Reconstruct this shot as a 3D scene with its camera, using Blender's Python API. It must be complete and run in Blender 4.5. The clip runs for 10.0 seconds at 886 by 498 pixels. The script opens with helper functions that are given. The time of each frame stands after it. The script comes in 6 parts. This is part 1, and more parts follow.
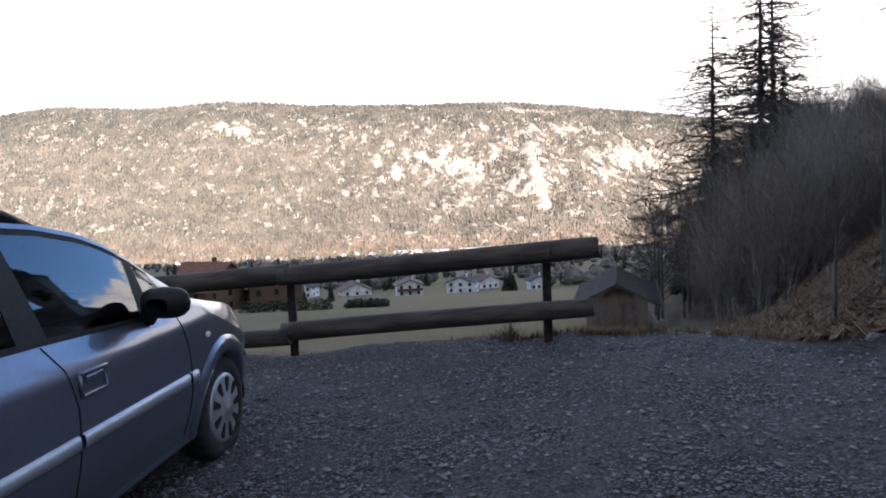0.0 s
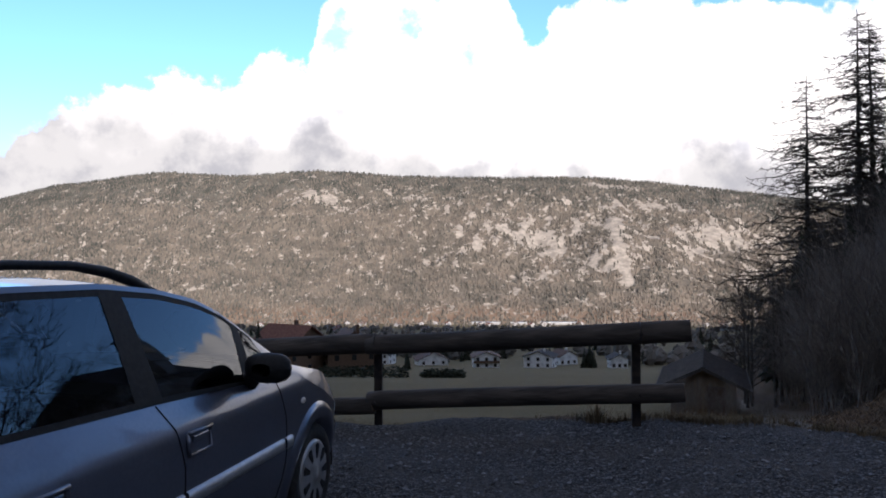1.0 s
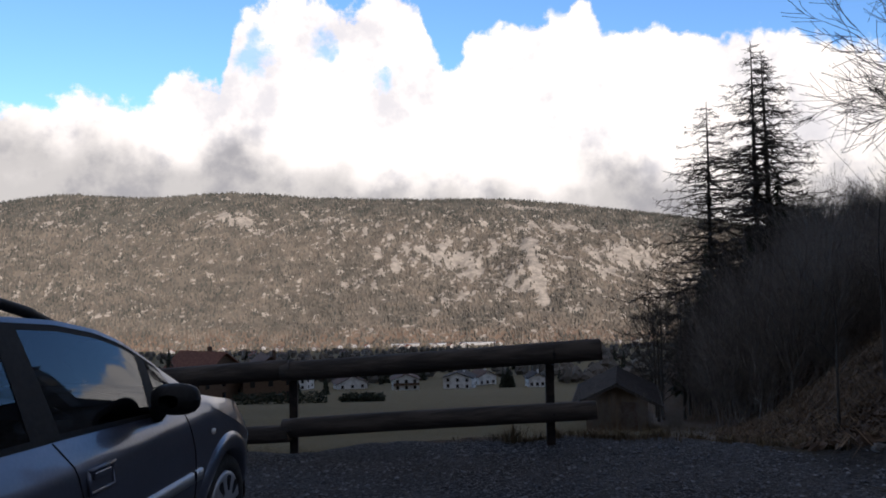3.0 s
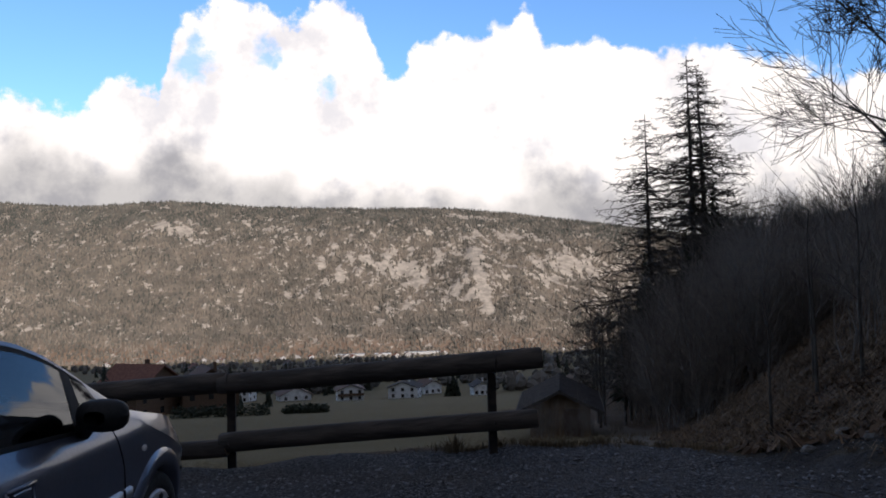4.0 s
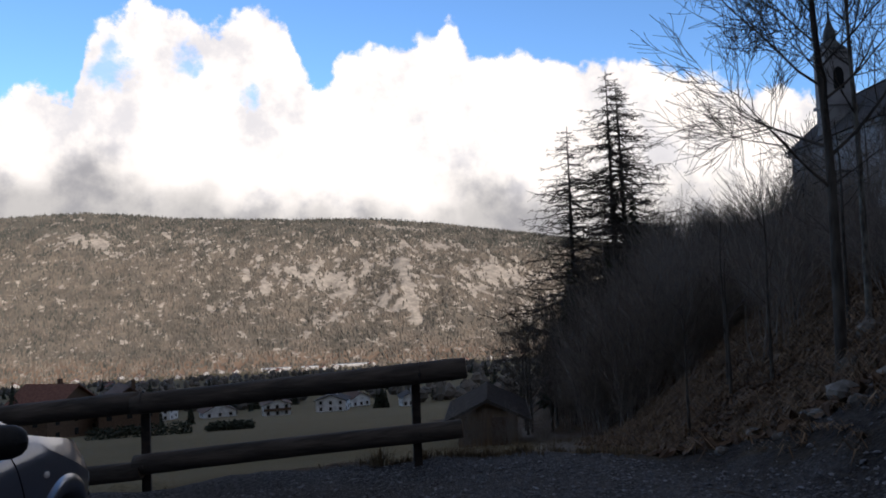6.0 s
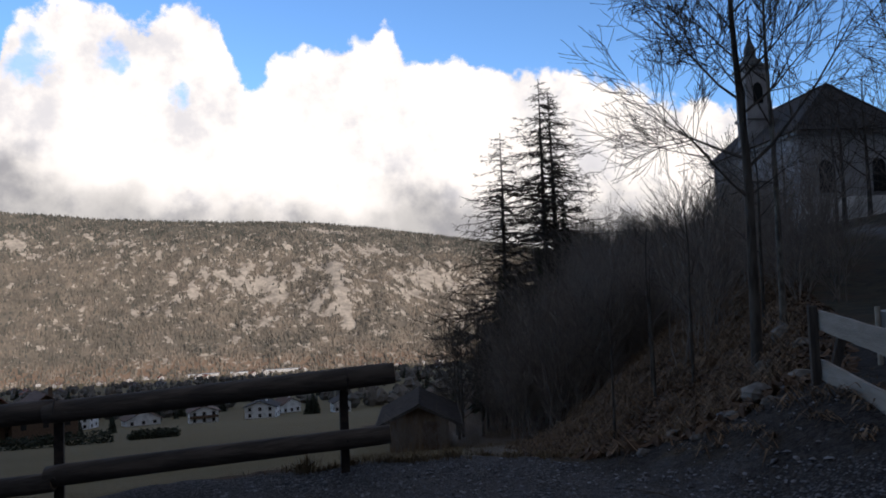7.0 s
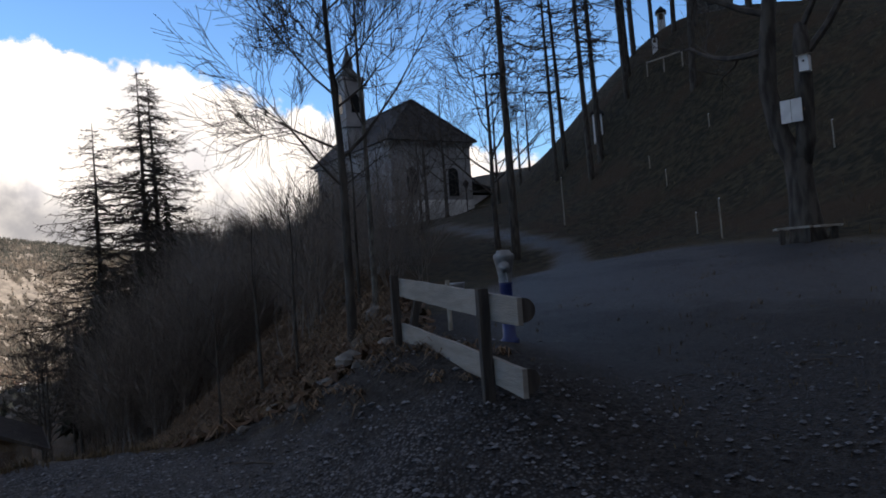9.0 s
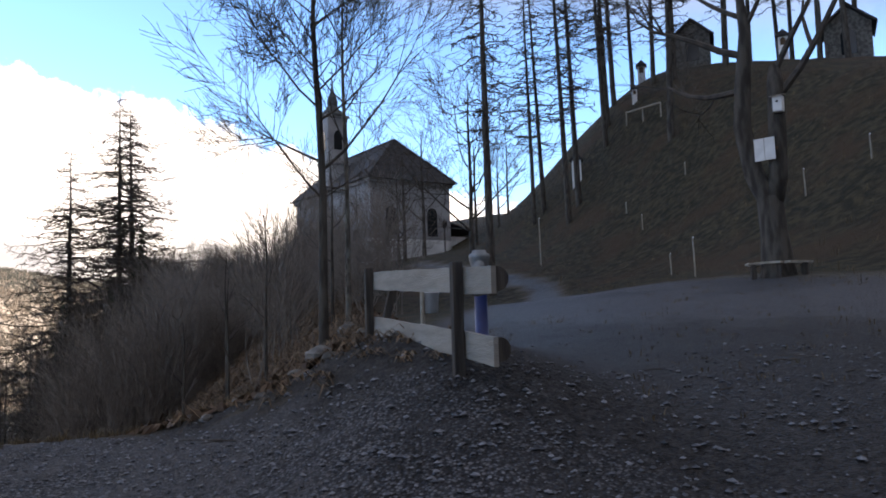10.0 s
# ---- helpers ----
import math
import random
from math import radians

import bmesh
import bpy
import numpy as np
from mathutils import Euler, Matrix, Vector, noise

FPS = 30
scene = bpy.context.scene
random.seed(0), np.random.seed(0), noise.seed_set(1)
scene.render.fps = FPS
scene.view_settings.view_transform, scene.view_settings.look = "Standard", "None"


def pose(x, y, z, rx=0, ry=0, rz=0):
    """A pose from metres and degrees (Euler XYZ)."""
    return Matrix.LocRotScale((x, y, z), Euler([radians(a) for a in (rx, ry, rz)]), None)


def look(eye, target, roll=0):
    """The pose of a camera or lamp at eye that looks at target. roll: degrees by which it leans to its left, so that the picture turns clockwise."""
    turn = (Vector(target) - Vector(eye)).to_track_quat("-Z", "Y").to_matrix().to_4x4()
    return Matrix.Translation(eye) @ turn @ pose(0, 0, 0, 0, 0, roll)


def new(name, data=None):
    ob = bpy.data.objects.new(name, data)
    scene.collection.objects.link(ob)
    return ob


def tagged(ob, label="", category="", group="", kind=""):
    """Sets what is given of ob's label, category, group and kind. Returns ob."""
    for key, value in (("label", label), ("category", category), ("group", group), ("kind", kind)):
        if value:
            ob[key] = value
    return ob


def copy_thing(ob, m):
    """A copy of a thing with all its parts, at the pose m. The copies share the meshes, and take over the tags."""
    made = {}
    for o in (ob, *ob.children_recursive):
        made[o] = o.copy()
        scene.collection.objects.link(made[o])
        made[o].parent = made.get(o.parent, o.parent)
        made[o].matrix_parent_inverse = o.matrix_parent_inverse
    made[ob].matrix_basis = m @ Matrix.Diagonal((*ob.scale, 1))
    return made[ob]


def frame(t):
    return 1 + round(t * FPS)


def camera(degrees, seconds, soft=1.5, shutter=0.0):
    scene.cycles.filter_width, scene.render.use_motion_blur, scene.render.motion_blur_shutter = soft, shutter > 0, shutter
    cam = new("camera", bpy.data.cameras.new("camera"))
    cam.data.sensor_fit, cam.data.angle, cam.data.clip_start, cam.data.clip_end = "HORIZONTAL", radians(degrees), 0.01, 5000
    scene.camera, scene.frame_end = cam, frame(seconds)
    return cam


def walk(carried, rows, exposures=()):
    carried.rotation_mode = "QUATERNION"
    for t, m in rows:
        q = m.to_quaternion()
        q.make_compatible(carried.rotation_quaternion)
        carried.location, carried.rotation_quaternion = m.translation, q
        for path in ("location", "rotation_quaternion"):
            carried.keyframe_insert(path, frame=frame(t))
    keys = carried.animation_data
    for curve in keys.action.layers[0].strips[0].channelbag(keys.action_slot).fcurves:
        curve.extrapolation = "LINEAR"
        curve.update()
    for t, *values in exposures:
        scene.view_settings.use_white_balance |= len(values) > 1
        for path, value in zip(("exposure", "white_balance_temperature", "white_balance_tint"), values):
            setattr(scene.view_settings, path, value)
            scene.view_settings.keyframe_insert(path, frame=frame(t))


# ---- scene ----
cam = camera(61.6, 10.0, soft=1.8)
PATH = [
    (0, (0.903, 0.145, 1.655), (0.931, 2.136, 1.466), -2.4),
    (0.2, (0.859, 0.145, 1.666), (0.769, 2.141, 1.579), -0.8),
    (0.5, (0.831, 0.097, 1.687), (0.654, 2.089, 1.672), -0.2),
    (1, (0.818, 0.074, 1.693), (0.638, 2.066, 1.7), -0.4),
    (1.5, (0.813, 0.063, 1.696), (0.667, 2.058, 1.73), -0.6),
    (2, (0.818, 0.05, 1.702), (0.727, 2.047, 1.75), -0.9),
    (3.5, (0.86, 0.064, 1.706), (0.975, 2.06, 1.778), -1.2),
    (4, (0.875, 0.079, 1.707), (1.063, 2.068, 1.791), -1.4),
    (4.5, (0.887, 0.083, 1.711), (1.118, 2.067, 1.809), -1.6),
    (5, (0.896, 0.092, 1.711), (1.164, 2.07, 1.823), -1.7),
    (5.5, (0.91, 0.094, 1.715), (1.235, 2.064, 1.823), -2.1),
    (7, (0.957, 0.098, 1.712), (1.512, 2.016, 1.824), -2.0),
    (7.5, (0.985, 0.094, 1.7), (1.682, 1.966, 1.816), -2.0),
    (8, (0.994, 0.083, 1.699), (1.829, 1.897, 1.817), -1.8),
    (8.5, (1.052, 0.108, 1.655), (2.135, 1.785, 1.766), -2.1),
    (9, (1.057, 0.098, 1.49), (2.485, 1.497, 1.553), -4.2),
    (9.2, (1.073, 0.118, 1.4), (2.583, 1.428, 1.473), 0.1),
    (9.4, (1.056, 0.128, 1.253), (2.647, 1.34, 1.244), 2.2),
    (9.5, (1.057, 0.144, 1.21), (2.65, 1.349, 1.103), 2.9),
    (9.6, (1.071, 0.171, 1.179), (2.629, 1.415, 1.022), 2.7),
    (9.8, (1.06, 0.144, 1.125), (2.519, 1.51, 1.198), -0.5),
    (10, (1.054, 0.117, 1.079), (2.524, 1.461, 1.26), -1.8),
]
EXPOSURES = [(0.0, 1.75, 6500, 13), (0.2, 1.35, 6500, 13), (0.5, 0.95, 6350, 13), (1.0, 0.58, 6250, 14), (1.6, 0.26, 6350, 14), (3.5, 0.14, 6400, 13), (8.4, 0.05, 6500, 12), (9.0, 0.3, 6700, 12), (9.5, 0.5, 6900, 13), (10.0, 1.38, 7200, 15)]
walk(cam, [(t, look(eye, target, roll)) for t, eye, target, roll in PATH], EXPOSURES)

# ---- world, sun ----
SUN_AZ, SUN_EL = 158.0, 14.0      # clockwise from +y, and above the horizon
world = bpy.data.worlds.new("sky")
scene.world = world
world.use_nodes = True
wt = world.node_tree
wt.nodes.clear()


def wn(kind, **values):
    n = wt.nodes.new(kind)
    for key, value in values.items():
        if key in n.inputs:
            n.inputs[key].default_value = value
    return n


def wmath(op, a, b=None, c=None):
    n = wt.nodes.new("ShaderNodeMath")
    n.operation = op
    for i, v in enumerate((a, b, c)):
        if v is None:
            continue
        if isinstance(v, (int, float)):
            n.inputs[i].default_value = v
        else:
            wt.links.new(v, n.inputs[i])
    return n.outputs[0]


def wstep(v, lo, hi):
    n = wt.nodes.new("ShaderNodeMapRange")
    n.interpolation_type = "SMOOTHSTEP"
    wt.links.new(v, n.inputs[0])
    n.inputs[1].default_value, n.inputs[2].default_value = lo, hi
    return n.outputs[0]


def wmix(f, a, b):
    n = wt.nodes.new("ShaderNodeMix")
    n.data_type = "RGBA"
    for i, v in ((0, f), (6, a), (7, b)):
        if isinstance(v, (int, float, tuple)):
            n.inputs[i].default_value = v
        else:
            wt.links.new(v, n.inputs[i])
    return n.outputs[2]


def wnoise(vec, scale, detail, rough=0.55):
    n = wn("ShaderNodeTexNoise", Scale=scale, Detail=detail, Roughness=rough)
    wt.links.new(vec, n.inputs["Vector"])
    return n.outputs["Fac"]


wcoord = wt.nodes.new("ShaderNodeTexCoord").outputs["Generated"]
wsep = wt.nodes.new("ShaderNodeSeparateXYZ")
wt.links.new(wcoord, wsep.inputs[0])
az_deg = wmath("MULTIPLY", wmath("ARCTAN2", wsep.outputs[0], wsep.outputs[1]), 57.2958)
el_deg = wmath("MULTIPLY", wmath("ARCSINE", wsep.outputs[2]), 57.2958)
sky = wt.nodes.new("ShaderNodeTexSky")
sky.sky_type, sky.sun_disc = "NISHITA", False
sky.sun_elevation, sky.sun_rotation = radians(SUN_EL), radians(SUN_AZ)
sky.altitude, sky.air_density, sky.dust_density, sky.ozone_density = 900, 1.0, 0.6, 2.2
# the top of the cloud bank, in degrees over the horizon, by bearing
ramp = wt.nodes.new("ShaderNodeValToRGB")
ramp.color_ramp.interpolation = "EASE"
TOPS = [(-60, 5), (-36, 7.0), (-34.3, 8.5), (-32.3, 10.0), (-29, 11.2), (-26.8, 11.6), (-24.4, 13.1), (-20.9, 12.0), (-19.2, 14.0), (-18.1, 14.9), (-15.3, 14.3),
        (-14.6, 17.6), (-13.6, 19.2), (-10.4, 20.8), (-5.7, 19.6), (-2.4, 21.3), (-0.5, 20.1), (0.5, 17.5), (1.6, 15.0), (4.7, 17.7), (9.1, 18.8), (10.6, 18.9),
        (12.2, 19.9), (14.2, 17.2), (17.7, 17.3), (23.5, 16.5), (26.5, 16.2), (28.2, 15.0), (35, 13.2), (44, 10.5), (60, 7)]
while len(ramp.color_ramp.elements) < len(TOPS):
    ramp.color_ramp.elements.new(0.5)
for e, (a, h) in zip(ramp.color_ramp.elements, TOPS):
    e.position = (a + 60) / 120
    e.color = (h / 30,) * 3 + (1,)
wt.links.new(wmath("DIVIDE", wmath("ADD", az_deg, 60), 120), ramp.inputs[0])
puff = wnoise(wcoord, 9, 7, 0.52)
fine = wnoise(wcoord, 26, 6, 0.6)
crisp = wnoise(wcoord, 70, 5, 0.6)
lump = wmath("ADD", wmath("ADD", wmath("MULTIPLY", wmath("SUBTRACT", puff, 0.5), 2.6), wmath("MULTIPLY", wmath("SUBTRACT", fine, 0.5), 3.6)),
             wmath("MULTIPLY", wmath("SUBTRACT", crisp, 0.5), 1.6))
depth_in = wmath("ADD", wmath("SUBTRACT", wmath("MULTIPLY", ramp.outputs[0], 30), el_deg), lump)
bank = wstep(depth_in, -0.35, 0.55)
# gaps of blue sky between the puffs: bearing, height, half width, half height
gaps = None
for ga, ge, gw, gh in ((-13.0, 15.9, 1.7, 1.0), (-7.8, 17.1, 0.9, 1.1), (-3.2, 14.6, 0.7, 1.0), (-12.9, 17.7, 0.6, 0.8), (10.6, 19.6, 0.6, 0.9)):
    away = wmath("ADD", wmath("POWER", wmath("ABSOLUTE", wmath("DIVIDE", wmath("SUBTRACT", az_deg, ga), gw)), 2.0), wmath("POWER", wmath("ABSOLUTE", wmath("DIVIDE", wmath("SUBTRACT", el_deg, ge), gh)), 2.0))
    one = wstep(wmath("ADD", wmath("SUBTRACT", 1.0, away), wmath("ADD", wmath("MULTIPLY", wmath("SUBTRACT", fine, 0.5), 7.0), wmath("MULTIPLY", wmath("SUBTRACT", crisp, 0.5), 4.0))), -1.0, 1.6)
    gaps = one if gaps is None else wmath("MAXIMUM", gaps, one)
over = wmath("MULTIPLY", wstep(wmath("ADD", wnoise(wcoord, 3.2, 6, 0.55), wmath("MULTIPLY", wmath("ABSOLUTE", az_deg), 0.0012)), 0.40, 0.56), wstep(wmath("ADD", el_deg, wmath("MULTIPLY", wmath("ABSOLUTE", az_deg), 0.16)), 28, 36))
cover = wmath("MULTIPLY", bank, wmath("SUBTRACT", 1.0, wmath("MULTIPLY", gaps, 0.75)))
drift = wnoise(wcoord, 5, 4, 0.5)
shade = wstep(wmath("ADD", wmath("ADD", el_deg, wmath("MULTIPLY", wmath("SUBTRACT", puff, 0.5), 13)), wmath("ADD", wmath("MULTIPLY", wmath("SUBTRACT", drift, 0.5), 8), wmath("MULTIPLY", az_deg, 0.06))), 5.4, 10.2)
billow = wstep(wmath("ADD", wmath("MULTIPLY", fine, 0.5), wmath("MULTIPLY", puff, 0.6)), 0.40, 0.60)
cloud_low = wmix(billow, (0.40, 0.39, 0.40, 1), (0.60, 0.575, 0.55, 1))
cloud_high = wmix(billow, (0.80, 0.775, 0.78, 1), (1.12, 1.05, 0.98, 1))
cloud = wmix(shade, cloud_low, cloud_high)
sky_scaled = wt.nodes.new("ShaderNodeVectorMath")
sky_scaled.operation = "MULTIPLY"
wt.links.new(sky.outputs[0], sky_scaled.inputs[0])
sky_scaled.inputs[1].default_value = (0.142, 0.18, 0.225)
bg = wn("ShaderNodeBackground", Strength=1.0)
deck = wmix(billow, (0.13, 0.135, 0.15, 1), (0.24, 0.24, 0.25, 1))
wt.links.new(wmix(cover, wmix(wmath("MULTIPLY", over, 0.85), sky_scaled.outputs[0], deck), cloud), bg.inputs[0])
wout = wt.nodes.new("ShaderNodeOutputWorld")
wt.links.new(bg.outputs[0], wout.inputs[0])

sun = new("sun", bpy.data.lights.new("sun", "SUN"))
sun.data.energy, sun.data.angle, sun.data.color = 5.4, radians(0.5), (1.0, 0.885, 0.765)
_sa, _se = radians(SUN_AZ), radians(SUN_EL)
sun.matrix_world = look((0, 0, 300), (-math.sin(_sa) * math.cos(_se) * 100, -math.cos(_sa) * math.cos(_se) * 100, 300 - math.sin(_se) * 100))


# ---- materials ----
def material(name, base, other=None, scale=4.0, rough=0.8, metal=0.0, bump=0.0, bump_scale=40.0, stretch=(1, 1, 1), detail=6, contrast=(0.35, 0.65),
             third=None, third_scale=1.0, random=0.0, coat=0.0, spec=0.5, transmission=0.0, island=0.0):
    """A surface: two colours mixed by a noise, a third by a wider one, a bump, and a shift from piece to piece."""
    m = bpy.data.materials.new(name)
    m.use_nodes = True
    nt = m.node_tree
    b = nt.nodes["Principled BSDF"]
    b.inputs["Roughness"].default_value, b.inputs["Metallic"].default_value = rough, metal
    b.inputs["Coat Weight"].default_value, b.inputs["Specular IOR Level"].default_value = coat, spec
    b.inputs["Transmission Weight"].default_value = transmission
    tc = nt.nodes.new("ShaderNodeTexCoord")
    mp = nt.nodes.new("ShaderNodeMapping")
    mp.inputs["Scale"].default_value = stretch
    nt.links.new(tc.outputs["Object"], mp.inputs[0])

    def noise_of(s, d):
        n = nt.nodes.new("ShaderNodeTexNoise")
        n.inputs["Scale"].default_value, n.inputs["Detail"].default_value = s, d
        nt.links.new(mp.outputs[0], n.inputs["Vector"])
        return n.outputs["Fac"]

    def mix(f, a, c, blend="MIX"):
        n = nt.nodes.new("ShaderNodeMix")
        n.data_type, n.blend_type = "RGBA", blend
        for i, v in ((0, f), (6, a), (7, c)):
            if isinstance(v, (int, float)):
                n.inputs[i].default_value = v
            elif isinstance(v, tuple):
                n.inputs[i].default_value = (*v, 1) if len(v) == 3 else v
            else:
                nt.links.new(v, n.inputs[i])
        return n.outputs[2]

    def step(v, lo, hi):
        n = nt.nodes.new("ShaderNodeMapRange")
        n.interpolation_type = "SMOOTHSTEP"
        nt.links.new(v, n.inputs[0])
        n.inputs[1].default_value, n.inputs[2].default_value = lo, hi
        return n.outputs[0]

    col = base
    if other:
        col = mix(step(noise_of(scale, detail), *contrast), base, other)
    if third:
        col = mix(step(noise_of(third_scale, 4), 0.45, 0.7), col, third)
    if random or island:
        src = nt.nodes.new("ShaderNodeObjectInfo").outputs["Random"] if random else nt.nodes.new("ShaderNodeNewGeometry").outputs["Random Per Island"]
        amount = random or island
        n = nt.nodes.new("ShaderNodeMapRange")
        nt.links.new(src, n.inputs[0])
        n.inputs[3].default_value, n.inputs[4].default_value = 1 - amount, 1 + amount
        h = nt.nodes.new("ShaderNodeHueSaturation")
        nt.links.new(n.outputs[0], h.inputs["Value"])
        if isinstance(col, tuple):
            h.inputs["Color"].default_value = (*col, 1)
        else:
            nt.links.new(col, h.inputs["Color"])
        col = h.outputs[0]
    if isinstance(col, tuple):
        b.inputs["Base Color"].default_value = (*col, 1)
    else:
        nt.links.new(col, b.inputs["Base Color"])
    if bump:
        bn = nt.nodes.new("ShaderNodeBump")
        bn.inputs["Strength"].default_value, bn.inputs["Distance"].default_value = bump, 0.02
        nt.links.new(noise_of(bump_scale, 5), bn.inputs["Height"])
        nt.links.new(bn.outputs[0], b.inputs["Normal"])
    return m


def ground_material():
    """Gravel, leaf litter, meadow and rock, laid by the mesh's own zone weights."""
    m = bpy.data.materials.new("ground")
    m.use_nodes = True
    nt = m.node_tree
    b = nt.nodes["Principled BSDF"]
    b.inputs["Roughness"].default_value = 0.95
    b.inputs["Specular IOR Level"].default_value = 0.25
    pos = nt.nodes.new("ShaderNodeTexCoord").outputs["Object"]

    def tex(s, d, r=0.6):
        n = nt.nodes.new("ShaderNodeTexNoise")
        n.inputs["Scale"].default_value, n.inputs["Detail"].default_value, n.inputs["Roughness"].default_value = s, d, r
        nt.links.new(pos, n.inputs["Vector"])
        return n.outputs["Fac"]

    def mix(f, a, c):
        n = nt.nodes.new("ShaderNodeMix")
        n.data_type = "RGBA"
        for i, v in ((0, f), (6, a), (7, c)):
            if isinstance(v, (int, float)):
                n.inputs[i].default_value = v
            elif isinstance(v, tuple):
                n.inputs[i].default_value = (*v, 1)
            else:
                nt.links.new(v, n.inputs[i])
        return n.outputs[2]

    def step(v, lo, hi):
        n = nt.nodes.new("ShaderNodeMapRange")
        n.interpolation_type = "SMOOTHSTEP"
        nt.links.new(v, n.inputs[0])
        n.inputs[1].default_value, n.inputs[2].default_value = lo, hi
        return n.outputs[0]

    def zone(name):
        n = nt.nodes.new("ShaderNodeAttribute")
        n.attribute_name = name
        return n.outputs["Fac"]

    vor = nt.nodes.new("ShaderNodeTexVoronoi")
    vor.inputs["Scale"].default_value = 52
    nt.links.new(pos, vor.inputs["Vector"])
    hue = nt.nodes.new("ShaderNodeSeparateColor")
    nt.links.new(vor.outputs["Color"], hue.inputs[0])
    gravel = mix(step(hue.outputs[0], 0.15, 1.0), (0.036, 0.036, 0.040), (0.185, 0.182, 0.190))
    gravel = mix(step(vor.outputs["Distance"], 0.30, 0.75), gravel, (0.020, 0.019, 0.020))
    gravel = mix(step(tex(1.1, 5), 0.42, 0.62), gravel, mix(hue.outputs[1], (0.026, 0.025, 0.027), (0.105, 0.102, 0.106)))
    litter = mix(step(tex(26, 6), 0.38, 0.62), (0.020, 0.013, 0.008), (0.105, 0.064, 0.036))
    litter = mix(step(tex(1.3, 4), 0.45, 0.65), litter, mix(step(tex(7, 5), 0.4, 0.6), (0.022, 0.016, 0.010), (0.085, 0.058, 0.034)))
    meadow = mix(step(tex(9, 7), 0.35, 0.65), (0.100, 0.080, 0.038), (0.19, 0.152, 0.078))
    meadow = mix(step(tex(0.045, 5), 0.4, 0.65), meadow, (0.13, 0.107, 0.052))
    dirt = mix(step(tex(6, 6), 0.35, 0.65), (0.085, 0.075, 0.065), (0.19, 0.17, 0.15))
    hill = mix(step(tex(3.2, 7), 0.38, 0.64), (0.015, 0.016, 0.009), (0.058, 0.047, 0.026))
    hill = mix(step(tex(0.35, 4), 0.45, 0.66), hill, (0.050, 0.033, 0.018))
    road = mix(step(tex(30, 6), 0.35, 0.65), (0.040, 0.039, 0.042), (0.095, 0.093, 0.097))
    road = mix(step(tex(0.5, 5), 0.48, 0.62), road, (0.038, 0.039, 0.044))
    col = mix(zone("litter"), meadow, litter)
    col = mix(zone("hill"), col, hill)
    col = mix(zone("dirt"), col, dirt)
    col = mix(zone("road"), col, road)
    col = mix(step(zone("gravel"), 0.25, 0.75), col, gravel)
    # damp earth; the shade of hill and trees is put into its dark colour
    soil = mix(step(tex(22, 5), 0.38, 0.62), (0.010, 0.009, 0.009), (0.042, 0.038, 0.036))
    ragged = nt.nodes.new("ShaderNodeMath")
    ragged.operation = "MULTIPLY_ADD"
    nt.links.new(tex(1.7, 6), ragged.inputs[0])
    ragged.inputs[1].default_value = 1.4
    nt.links.new(zone("damp_shade"), ragged.inputs[2])
    col = mix(step(ragged.outputs[0], 0.95, 1.55), col, soil)
    wet = nt.nodes.new("ShaderNodeMapRange")
    nt.links.new(zone("road"), wet.inputs[0])
    wet.inputs[3].default_value, wet.inputs[4].default_value = 0.95, 0.52
    nt.links.new(wet.outputs[0], b.inputs["Roughness"])
    nt.links.new(col, b.inputs["Base Color"])
    bn = nt.nodes.new("ShaderNodeBump")
    bn.inputs["Strength"].default_value, bn.inputs["Distance"].default_value = 0.85, 0.025
    bn.invert = True
    add = nt.nodes.new("ShaderNodeMath")
    nt.links.new(tex(45, 5), add.inputs[0])
    nt.links.new(vor.outputs["Distance"], add.inputs[1])
    nt.links.new(add.outputs[0], bn.inputs["Height"])
    nt.links.new(bn.outputs[0], b.inputs["Normal"])
    return m


GROUND = ground_material()
BARK = material("bark", (0.030, 0.025, 0.021), (0.085, 0.075, 0.064), 9, 0.95, bump=0.8, bump_scale=30, stretch=(1, 1, 0.25))
BARK_PALE = material("pale_bark", (0.045, 0.040, 0.035), (0.15, 0.135, 0.115), 16, 0.95, bump=1.0, bump_scale=16, stretch=(1, 1, 0.35), third=(0.20, 0.20, 0.175), third_scale=5)
TWIG = material("twig", (0.042, 0.036, 0.032), (0.085, 0.072, 0.060), 6, 0.9)
BRUSH = material("brush", (0.12, 0.104, 0.094), (0.225, 0.194, 0.166), 2, 0.95)
NEEDLE = material("needle", (0.012, 0.018, 0.010), (0.035, 0.042, 0.022), 3, 0.9, island=0.3)
LEAF = material("leaf", (0.046, 0.026, 0.014), (0.110, 0.068, 0.040), 5, 0.85, island=0.45)
DRYGRASS = material("dry_grass", (0.085, 0.062, 0.034), (0.17, 0.125, 0.07), 6, 0.9, island=0.35)
BANKGRASS = material("bank_grass", (0.066, 0.042, 0.024), (0.18, 0.120, 0.072), 4, 0.9, island=0.5)
STONE = material("stone", (0.060, 0.064, 0.075), (0.17, 0.175, 0.19), 20, 0.9, island=0.45)
STONE_PIECE = material("loose_stone", (0.070, 0.074, 0.085), (0.19, 0.195, 0.21), 20, 0.9, random=0.4)
ROCK = material("boulder", (0.075, 0.070, 0.064), (0.17, 0.162, 0.15), 7, 0.95, bump=0.8, bump_scale=14)
LOG = material("weathered_log", (0.034, 0.027, 0.022), (0.082, 0.064, 0.051), 7, 0.85, bump=0.7, bump_scale=22, stretch=(0.12, 1.6, 1.6), third=(0.035, 0.028, 0.023), third_scale=3)
